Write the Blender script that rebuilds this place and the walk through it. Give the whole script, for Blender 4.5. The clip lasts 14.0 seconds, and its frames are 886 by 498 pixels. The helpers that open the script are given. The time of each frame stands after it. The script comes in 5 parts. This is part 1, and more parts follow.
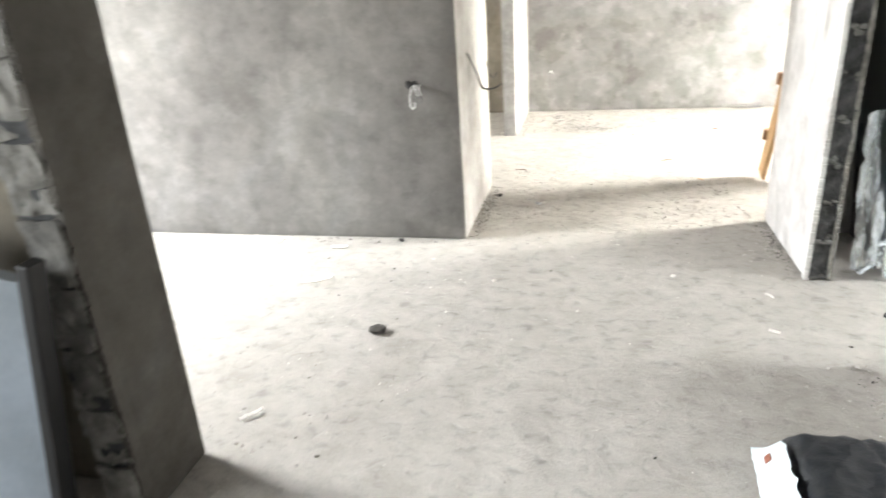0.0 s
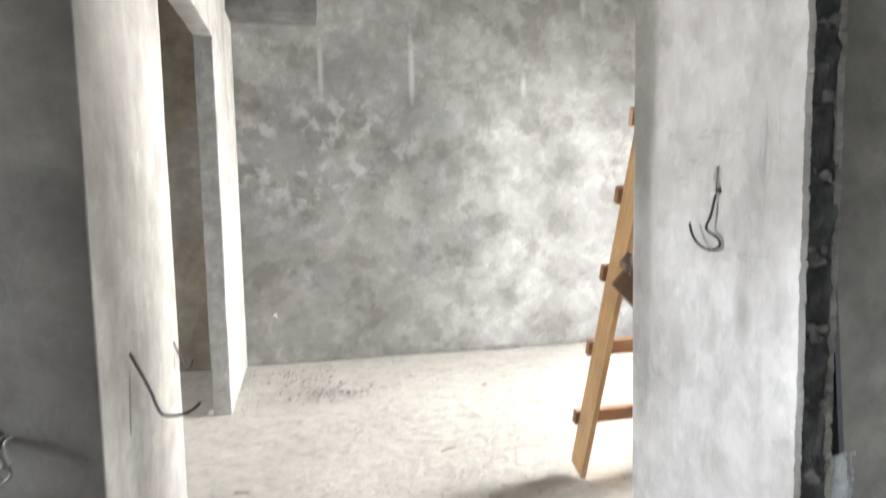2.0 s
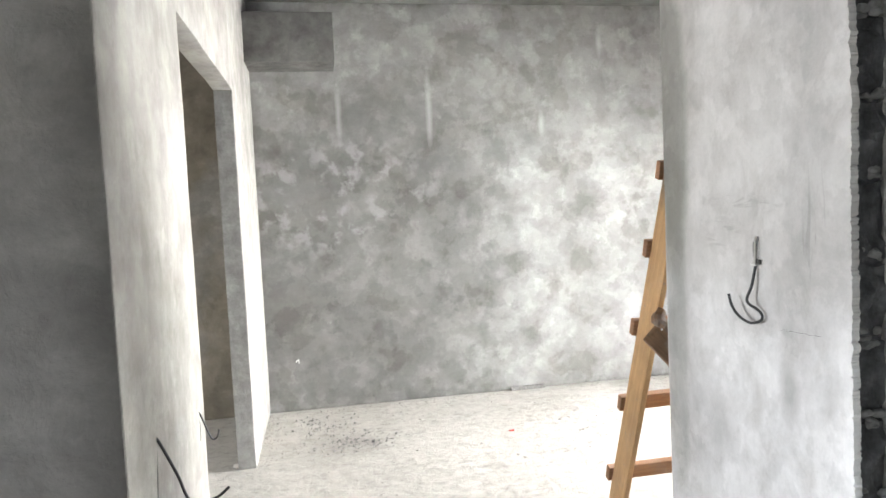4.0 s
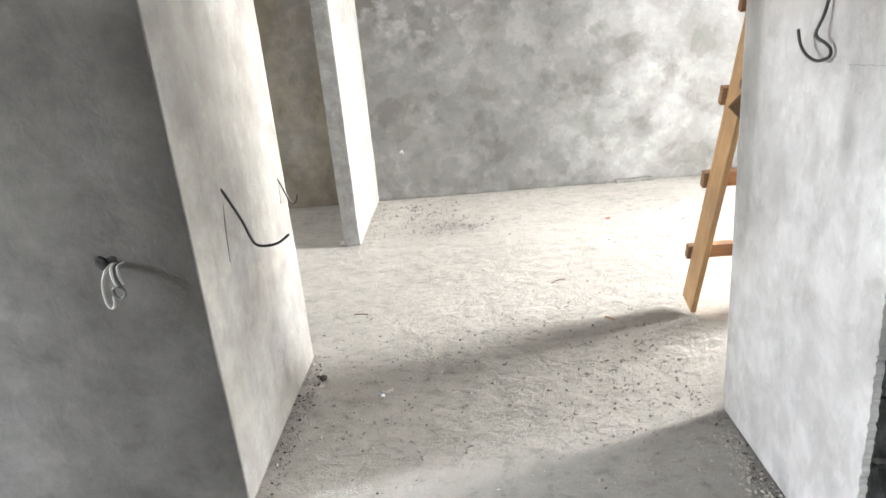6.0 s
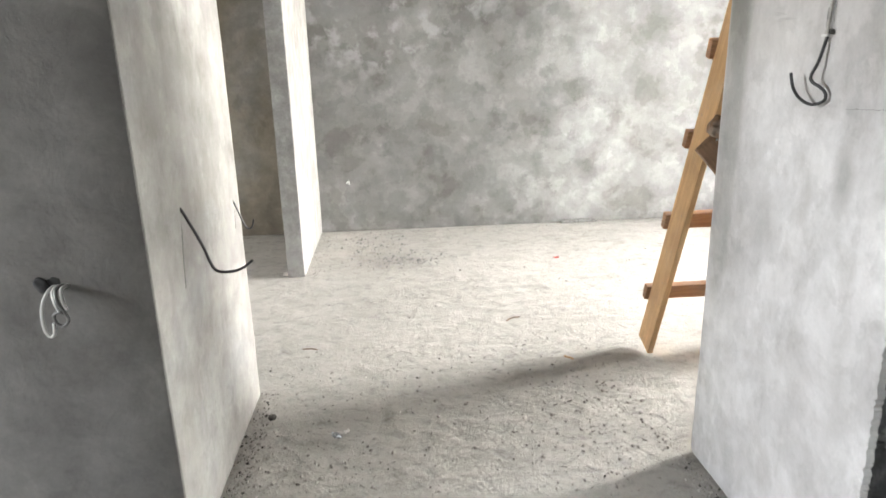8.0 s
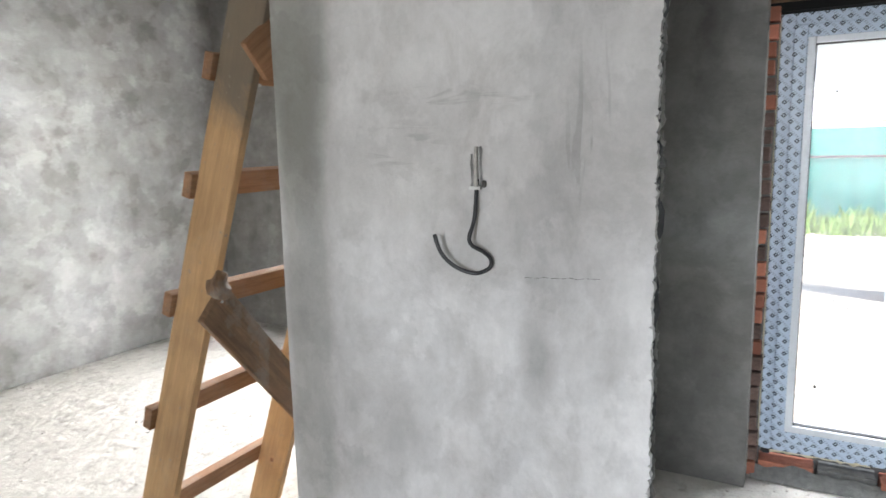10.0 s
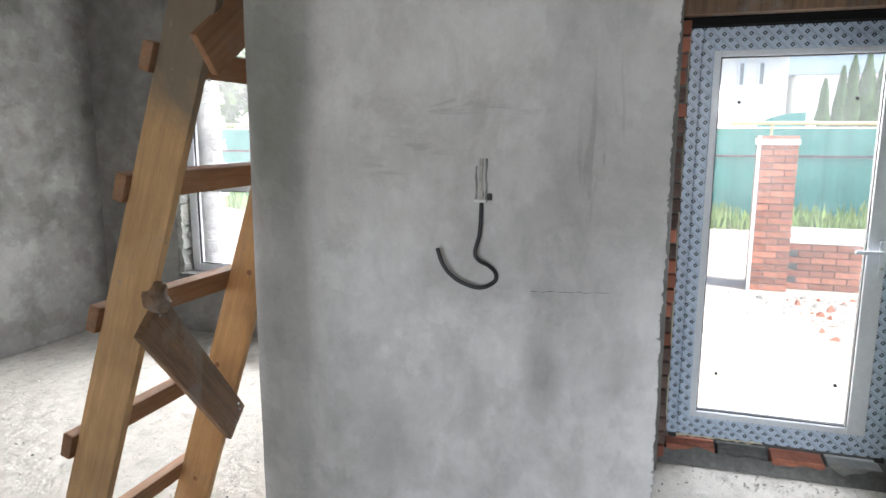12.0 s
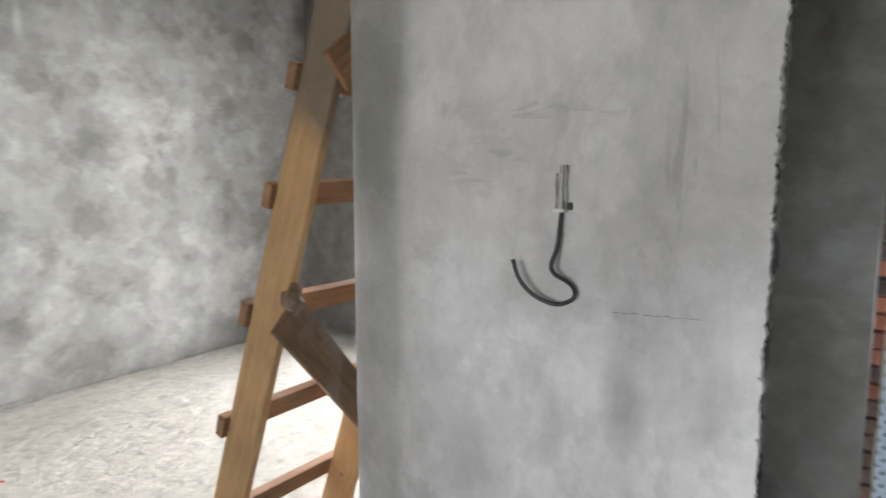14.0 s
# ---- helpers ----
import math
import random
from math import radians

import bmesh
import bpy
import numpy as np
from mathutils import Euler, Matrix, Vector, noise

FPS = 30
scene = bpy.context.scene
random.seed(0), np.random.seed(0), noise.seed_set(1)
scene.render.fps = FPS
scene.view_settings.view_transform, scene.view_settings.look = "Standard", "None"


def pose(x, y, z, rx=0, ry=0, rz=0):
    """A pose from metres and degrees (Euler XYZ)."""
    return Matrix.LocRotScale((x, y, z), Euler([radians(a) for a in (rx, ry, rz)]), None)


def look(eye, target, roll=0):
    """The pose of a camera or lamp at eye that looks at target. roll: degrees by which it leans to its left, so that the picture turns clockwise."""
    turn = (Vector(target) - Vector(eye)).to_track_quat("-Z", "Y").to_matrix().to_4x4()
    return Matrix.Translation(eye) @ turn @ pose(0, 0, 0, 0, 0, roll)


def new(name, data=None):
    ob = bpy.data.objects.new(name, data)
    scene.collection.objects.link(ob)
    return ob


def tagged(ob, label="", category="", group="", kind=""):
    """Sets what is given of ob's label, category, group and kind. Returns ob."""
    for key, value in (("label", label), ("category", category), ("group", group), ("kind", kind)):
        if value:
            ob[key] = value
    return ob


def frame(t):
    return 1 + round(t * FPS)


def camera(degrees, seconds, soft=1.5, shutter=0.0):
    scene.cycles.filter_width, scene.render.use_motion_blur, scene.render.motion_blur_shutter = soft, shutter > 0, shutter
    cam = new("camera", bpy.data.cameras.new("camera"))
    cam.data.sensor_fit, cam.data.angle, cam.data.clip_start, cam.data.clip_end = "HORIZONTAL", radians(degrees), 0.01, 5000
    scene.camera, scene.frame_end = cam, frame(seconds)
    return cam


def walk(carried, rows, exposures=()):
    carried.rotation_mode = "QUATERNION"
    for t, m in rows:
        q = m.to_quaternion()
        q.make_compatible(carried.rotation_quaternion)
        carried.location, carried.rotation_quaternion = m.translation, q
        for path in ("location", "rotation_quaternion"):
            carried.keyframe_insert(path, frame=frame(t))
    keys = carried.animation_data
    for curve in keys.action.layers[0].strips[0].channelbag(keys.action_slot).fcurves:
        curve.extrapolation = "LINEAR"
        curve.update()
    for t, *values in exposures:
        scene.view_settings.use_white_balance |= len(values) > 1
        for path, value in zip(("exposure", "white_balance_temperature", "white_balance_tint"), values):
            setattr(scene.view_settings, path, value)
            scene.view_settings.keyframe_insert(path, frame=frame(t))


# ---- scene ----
cam = camera(68.1, 14.0, shutter=0.25)
PATH = [
    (0, (0.025, -0.036, 1.459), (-0.412, 1.767, 0.711), -3.8),
    (0.5, (-0.089, 0.437, 1.459), (-0.028, 2.274, 0.67), -4.9),
    (1, (-0.081, 0.985, 1.424), (0.161, 2.853, 0.751), -4.8),
    (1.5, (-0.133, 1.511, 1.475), (0.132, 3.43, 0.978), -3.6),
    (2, (-0.157, 1.776, 1.569), (0.249, 3.725, 1.381), -1.2),
    (2.2, (-0.129, 1.831, 1.641), (0.303, 3.783, 1.596), -0.7),
    (4.3, (-0.182, 1.845, 1.732), (0.148, 3.811, 1.575), -3.4),
    (4.5, (-0.146, 1.849, 1.703), (0.15, 3.813, 1.471), -3.6),
    (5, (0.047, 1.832, 1.626), (0.154, 3.784, 1.204), -2.4),
    (5.5, (0.195, 1.816, 1.564), (0.132, 3.736, 1.006), -2.8),
    (6, (0.123, 1.796, 1.539), (0.033, 3.685, 0.888), -5.3),
    (6.5, (0.004, 1.779, 1.52), (0.014, 3.663, 0.847), -5.4),
    (7, (-0.041, 1.764, 1.552), (0.068, 3.664, 0.939), -3.3),
    (7.5, (-0.055, 1.772, 1.538), (0.079, 3.675, 0.939), -2.1),
    (8, (-0.047, 1.899, 1.498), (0.093, 3.815, 0.942), -1.4),
    (8.5, (-0.011, 2.211, 1.504), (0.239, 4.151, 1.087), -1.8),
    (9, (-0.072, 2.5, 1.523), (0.811, 4.263, 1.188), -1.4),
    (9.2, (-0.123, 2.614, 1.572), (1.048, 4.204, 1.252), -1.6),
    (11.3, (-0.133, 3.236, 1.634), (1.743, 3.864, 1.339), -0.8),
    (11.5, (-0.134, 3.24, 1.638), (1.744, 3.861, 1.342), -0.8),
    (12, (-0.188, 3.23, 1.659), (1.691, 3.822, 1.317), 0.1),
    (12.5, (-0.246, 3.205, 1.667), (1.634, 3.766, 1.28), 1.6),
    (13, (-0.255, 3.191, 1.669), (1.629, 3.737, 1.278), 1.6),
    (13.5, (-0.219, 3.158, 1.675), (1.644, 3.793, 1.318), 0.6),
    (14, (-0.033, 3.022, 1.628), (1.572, 4.183, 1.352), -0.1),
]
EXPOSURES = [(0.0, 2.42, 6750, 10), (0.5, 2.05, 6850, 10), (1.0, 1.68, 6850, 10), (1.5, 1.66, 6550, 10), (2.2, 1.77, 6400, 10), (4.3, 1.77, 6300, 10), (7.0, 1.78, 6450, 10), (8.5, 1.6, 6450, 10),
             (9.2, 1.55, 6350, 10), (11.3, 0.77, 6200, 10), (13.5, 0.82, 6200, 10), (14.0, 0.95, 6350, 10)]
walk(cam, [(t, look(eye, target, roll)) for t, eye, target, roll in PATH], EXPOSURES)

# ---- world, sun and window light ----
world = bpy.data.worlds.new("overcast_sky")
scene.world = world
world.use_nodes = True
wn = world.node_tree.nodes
sky = wn.new("ShaderNodeTexSky")
sky.sky_type = 'NISHITA'
sky.sun_disc = False
sky.sun_elevation, sky.sun_rotation = radians(55), radians(200)
sky.air_density, sky.dust_density = 1.0, 1.0
wn["Background"].inputs["Strength"].default_value = 0.15
world.node_tree.links.new(sky.outputs[0], wn["Background"].inputs["Color"])

sun = new("sun", bpy.data.lights.new("sun", 'SUN'))
sun.data.energy, sun.data.angle, sun.data.color = 5.0, radians(12), (1.0, 0.96, 0.9)
sun.matrix_world = look((-7, -20, 30), (0, 0, 0))


def window_light(name, eye, target, w, h, watts, color):
    la = bpy.data.lights.new(name, 'AREA')
    la.shape, la.size, la.size_y, la.energy, la.color = 'RECTANGLE', w, h, watts, color
    ob = new(name, la)
    ob.matrix_world = look(eye, target)
    return ob


window_light("skylight_east_window", (7.0, 5.8, 2.0), (1.0, 5.6, 0.9), 2.2, 2.4, 670, (1.0, 0.98, 0.94))
window_light("skylight_west_window", (-5.4, 2.6, 2.5), (-1.6, 2.5, 0.4), 1.3, 1.6, 176, (0.965, 0.985, 1.0))
window_light("skylight_over_glazed_door", (3.95, 2.56, 2.62), (2.4, 2.7, 0.3), 1.0, 0.7, 54, (0.97, 0.99, 1.0))
window_light("skylight_south_room", (-4.0, -0.85, 1.6), (-1.4, 0.6, 0.6), 1.2, 1.3, 26, (0.94, 0.98, 1.0))
window_light("skylight_back_room", (-4.0, 5.9, 1.2), (-2.2, 6.3, 0.0), 1.3, 1.0, 30, (1.0, 0.96, 0.88))


# ---- materials ----
def mat(name, rough=0.8, metal=0.0):
    m = bpy.data.materials.new(name)
    m.use_nodes = True
    b = m.node_tree.nodes["Principled BSDF"]
    b.inputs["Roughness"].default_value, b.inputs["Metallic"].default_value = rough, metal
    return m, m.node_tree.nodes, m.node_tree.links, b


def tex_noise(n, l, scale, detail=6.0, rough=0.6, stretch=None, dist=0.0):
    co = n.new("ShaderNodeTexCoord")
    mp = n.new("ShaderNodeMapping")
    l.new(co.outputs["Object"], mp.inputs["Vector"])
    if stretch:
        mp.inputs["Scale"].default_value = stretch
    t = n.new("ShaderNodeTexNoise")
    t.inputs["Scale"].default_value, t.inputs["Detail"].default_value = scale, detail
    t.inputs["Roughness"].default_value, t.inputs["Distortion"].default_value = rough, dist
    l.new(mp.outputs[0], t.inputs["Vector"])
    return t.outputs[0]


def ramp(n, l, fac, stops):
    r = n.new("ShaderNodeValToRGB")
    els = r.color_ramp.elements
    while len(els) < len(stops):
        els.new(0.5)
    for e, (p, c) in zip(els, stops):
        e.position, e.color = p, (*c, 1.0) if len(c) == 3 else c
    l.new(fac, r.inputs[0])
    return r.outputs[0]


def mix(n, l, a, b, fac, mode='MIX'):
    x = n.new("ShaderNodeMix")
    x.data_type, x.blend_type = 'RGBA', mode
    if isinstance(fac, float):
        x.inputs[0].default_value = fac
    else:
        l.new(fac, x.inputs[0])
    for sock, v in ((x.inputs[6], a), (x.inputs[7], b)):
        if isinstance(v, tuple):
            sock.default_value = (*v, 1.0)
        else:
            l.new(v, sock)
    return x.outputs[2]


def bump(n, l, b, heights):
    last = None
    for h, dist, strength in heights:
        k = n.new("ShaderNodeBump")
        k.inputs["Distance"].default_value, k.inputs["Strength"].default_value = dist, strength
        l.new(h, k.inputs["Height"])
        if last:
            l.new(last, k.inputs["Normal"])
        last = k.outputs[0]
    l.new(last, b.inputs["Normal"])


def grey(v, warm=0.0):
    return (v * (1 + warm), v, v * (1 - 1.6 * warm))


def product(n, l, a, b):
    k = n.new("ShaderNodeMath")
    k.operation = 'MULTIPLY'
    l.new(a, k.inputs[0])
    if isinstance(b, float):
        k.inputs[1].default_value = b
    else:
        l.new(b, k.inputs[1])
    return k.outputs[0]


def trowel_lines(n, l, scale, width=0.012):
    """Thin broken lines left by the trowel's edge: 1 on a line, 0 elsewhere."""
    a = n.new("ShaderNodeMath")
    a.operation = 'SUBTRACT'
    l.new(tex_noise(n, l, scale, 2, 0.45, dist=0.3), a.inputs[0])
    a.inputs[1].default_value = 0.5
    d = n.new("ShaderNodeMath")
    d.operation = 'ABSOLUTE'
    l.new(a.outputs[0], d.inputs[0])
    line = ramp(n, l, d.outputs[0], [(0.0, (1, 1, 1)), (width, (0, 0, 0))])
    gate = ramp(n, l, tex_noise(n, l, 3.1, 5, 0.7), [(0.53, (0, 0, 0)), (0.62, (1, 1, 1))])
    return mix(n, l, line, gate, 1.0, 'MULTIPLY')


def patches(n, l, size, low, high, ragged=0.35, stretch=(1.0, 1.0, 1.0)):
    """Trowelled patches: uneven cells with ragged outlines, each a little lighter or darker."""
    co = n.new("ShaderNodeTexCoord")
    mp = n.new("ShaderNodeMapping")
    mp.inputs["Scale"].default_value = stretch
    l.new(co.outputs["Object"], mp.inputs["Vector"])
    wob = n.new("ShaderNodeTexNoise")
    wob.inputs["Scale"].default_value, wob.inputs["Detail"].default_value = 2.4 / size, 6.0
    wob.inputs["Roughness"].default_value = 0.6
    l.new(mp.outputs[0], wob.inputs["Vector"])
    ad = n.new("ShaderNodeVectorMath")
    ad.operation = 'MULTIPLY_ADD'
    l.new(wob.outputs["Color"], ad.inputs[0])
    ad.inputs[1].default_value = (ragged * size * 4,) * 3
    l.new(mp.outputs[0], ad.inputs[2])
    vo = n.new("ShaderNodeTexVoronoi")
    vo.feature, vo.inputs["Scale"].default_value = 'SMOOTH_F1', 1.0 / size
    vo.inputs["Smoothness"].default_value = 0.35
    l.new(ad.outputs[0], vo.inputs["Vector"])
    return ramp(n, l, vo.outputs["Color"], [(0.15, grey(low)), (0.85, grey(high))])


def plaster(name, low, high, warm=0.02, streak=0.0, blotch=1.1, spots=0.0, edges=0.3, patch=0.55):
    """Trowelled cement plaster: damp blotches, fine grain, trowel streaks."""
    m, n, l, b = mat(name, 0.92)
    big = tex_noise(n, l, blotch, 5, 0.62, dist=0.4)
    mid = tex_noise(n, l, blotch * 5, 6, 0.65, dist=0.3)
    fine = tex_noise(n, l, 90, 4, 0.7)
    trowel = tex_noise(n, l, 6, 5, 0.6, stretch=(1.6, 1.6, 0.22) if streak else (1.0, 1.0, 2.2))
    c = ramp(n, l, big, [(0.33, grey(low, warm)), (0.52, grey((low + high) / 2, warm)), (0.68, grey(high, warm * 0.3))])
    c2 = ramp(n, l, mid, [(0.32, grey(0.78)), (0.5, grey(0.98)), (0.66, grey(1.14))])
    c = mix(n, l, c, c2, 0.75, 'MULTIPLY')
    c3 = ramp(n, l, trowel, [(0.35, grey(0.84)), (0.6, grey(1.06))])
    c = mix(n, l, c, c3, 0.5 + streak * 0.4, 'MULTIPLY')
    tide = ramp(n, l, tex_noise(n, l, blotch * 2.1, 5, 0.55, dist=0.5), [(0.40, grey(0.80, 0.01)), (0.43, grey(0.93)), (0.56, grey(1.0)), (0.60, grey(1.12))])
    c = mix(n, l, c, tide, edges, 'MULTIPLY')
    if spots:
        sp = tex_noise(n, l, 7.5, 3, 0.5, dist=0.6)
        msk = ramp(n, l, sp, [(0.60, (0, 0, 0)), (0.70, (1, 1, 1))])
        zone = ramp(n, l, tex_noise(n, l, 0.8, 2, 0.5), [(0.45, (0, 0, 0)), (0.58, (spots, spots, spots))])
        both = mix(n, l, msk, zone, 1.0, 'MULTIPLY')
        c = mix(n, l, c, grey(high * 1.12), both)
    c = mix(n, l, c, patches(n, l, 0.30, 0.80, 1.18, stretch=(1.0, 1.0, 0.7)), patch, 'MULTIPLY')
    c = mix(n, l, c, patches(n, l, 0.085, 0.84, 1.14), patch * 0.8, 'MULTIPLY')
    lines = trowel_lines(n, l, 4.5)
    c = mix(n, l, c, grey(low * 0.75), product(n, l, lines, 0.05))
    c4 = ramp(n, l, fine, [(0.25, grey(0.9)), (0.7, grey(1.05))])
    c = mix(n, l, c, c4, 0.6, 'MULTIPLY')
    l.new(c, b.inputs["Base Color"])
    b.inputs["Specular IOR Level"].default_value = 0.25
    bump(n, l, b, [(mid, 0.014, 0.45), (trowel, 0.006, 0.3), (lines, 0.001, 0.1), (fine, 0.0016, 0.35)])
    return m


M_HALL = plaster("grey_cement_plaster", 0.17, 0.255, 0.03, edges=0.6)
M_JAMB = plaster("pale_smooth_plaster", 0.285, 0.37, 0.04, streak=0.15, blotch=1.6)
M_EAST = plaster("dry_grey_plaster", 0.25, 0.33, 0.015)
M_BACK = plaster("brown_back_room_render", 0.16, 0.24, 0.12)
M_REVEAL = plaster("bare_grey_concrete_edge", 0.30, 0.37, 0.01, blotch=4.0, edges=0.5)
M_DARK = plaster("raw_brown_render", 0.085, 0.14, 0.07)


def near(n, l, centre, scale, inner, outer, wobble=0.0, swirl=0.8):
    """1 inside an uneven patch round a place of the wall, 0 outside."""
    co = n.new("ShaderNodeTexCoord")
    mp = n.new("ShaderNodeMapping")
    mp.vector_type = 'POINT'
    mp.inputs["Location"].default_value = [-c * k for c, k in zip(centre, scale)]
    mp.inputs["Scale"].default_value = scale
    l.new(co.outputs["Object"], mp.inputs["Vector"])
    ln = n.new("ShaderNodeVectorMath")
    ln.operation = 'LENGTH'
    l.new(mp.outputs[0], ln.inputs[0])
    v = ln.outputs["Value"]
    if wobble:
        ns = tex_noise(n, l, 3.5, 6, 0.65, dist=swirl)
        ad = n.new("ShaderNodeMath")
        ad.operation = 'MULTIPLY_ADD'
        l.new(ns, ad.inputs[0])
        ad.inputs[1].default_value = wobble
        l.new(v, ad.inputs[2])
        v = ad.outputs[0]
    mr = n.new("ShaderNodeMapRange")
    mr.inputs["From Min"].default_value, mr.inputs["From Max"].default_value = inner + wobble / 2, outer + wobble / 2
    mr.inputs["To Min"].default_value, mr.inputs["To Max"].default_value = 1.0, 0.0
    l.new(v, mr.inputs["Value"])
    return mr.outputs[0]


def far_wall_plaster():
    """Tall plaster wall, still damp low on one side, with pale blooms, dark blots and pale drips."""
    m, n, l, b = mat("mottled_damp_plaster", 0.92)
    big = tex_noise(n, l, 0.9, 6, 0.62, dist=0.25)
    mid = tex_noise(n, l, 3.0, 4, 0.55, dist=0.15)
    small = tex_noise(n, l, 11, 6, 0.65, dist=0.4)
    fine = tex_noise(n, l, 90, 4, 0.7)
    c = ramp(n, l, big, [(0.35, grey(0.275, 0.012)), (0.52, grey(0.315, 0.01)), (0.66, grey(0.35, 0.003))])
    damp = near(n, l, (0.10, 7.78, 1.25), (0.56, 0.0, 0.60), 0.60, 1.12, 0.7, 0.1)
    c = mix(n, l, c, grey(0.155, 0.02), product(n, l, damp, 0.78))
    blots = ramp(n, l, mid, [(0.39, grey(0.74, 0.02)), (0.43, grey(0.93, 0.01)), (0.55, grey(1.02)), (0.60, grey(1.20))])
    c = mix(n, l, c, blots, 0.85, 'MULTIPLY')
    c = mix(n, l, c, ramp(n, l, small, [(0.32, grey(0.84)), (0.66, grey(1.13))]), 0.55, 'MULTIPLY')
    c = mix(n, l, c, patches(n, l, 0.34, 0.78, 1.20, stretch=(1.0, 1.0, 1.15)), 0.6, 'MULTIPLY')
    c = mix(n, l, c, patches(n, l, 0.11, 0.80, 1.18), 0.6, 'MULTIPLY')
    bloom = product(n, l, near(n, l, (-0.05, 7.78, 1.9), (0.9, 0.0, 1.6), 0.6, 1.0, 0.3),
                    ramp(n, l, tex_noise(n, l, 5.5, 4, 0.55, dist=0.1), [(0.53, (0, 0, 0)), (0.62, (1, 1, 1))]))
    c = mix(n, l, c, grey(0.34), product(n, l, bloom, 0.65))
    wet = product(n, l, near(n, l, (0.75, 7.78, 2.3), (0.75, 0.0, 1.7), 0.5, 1.0, 0.3, 0.1),
                  ramp(n, l, tex_noise(n, l, 6.5, 5, 0.6, dist=0.1), [(0.52, (0, 0, 0)), (0.56, (1, 1, 1))]))
    c = mix(n, l, c, grey(0.155, 0.01), product(n, l, wet, 0.35))
    for x, z, h in ((0.835, 2.66, 0.36), (0.02, 2.62, 0.30), (2.5, 3.25, 0.15), (1.9, 2.5, 0.12)):
        drip = near(n, l, (x, 7.78, z), (30.0, 0.0, 1.0 / h), 0.1, 1.1, 1.0)
        c = mix(n, l, c, grey(0.55), product(n, l, drip, 0.6))
    for x, z, rx, rz in ((0.75, 2.62, 9.0, 6.0), (1.15, 2.1, 6.0, 9.0), (0.45, 2.45, 7.0, 8.0), (-0.4, 1.95, 4.0, 8.0),
                         (-0.3, 2.22, 7.0, 7.0), (0.12, 2.56, 6.0, 5.0), (0.98, 2.25, 10.0, 7.0), (1.45, 2.30, 6.0, 8.0), (1.75, 2.36, 9.0, 12.0)):
        c = mix(n, l, c, grey(0.20), product(n, l, near(n, l, (x, 7.78, z), (rx, 0.0, rz), 0.4, 1.1, 0.9), 0.42))
    c = mix(n, l, c, ramp(n, l, fine, [(0.25, grey(0.9)), (0.7, grey(1.05))]), 0.6, 'MULTIPLY')
    l.new(c, b.inputs["Base Color"])
    b.inputs["Specular IOR Level"].default_value = 0.2
    bump(n, l, b, [(mid, 0.012, 0.3), (small, 0.006, 0.35), (fine, 0.0015, 0.5)])
    return m


M_FAR = far_wall_plaster()


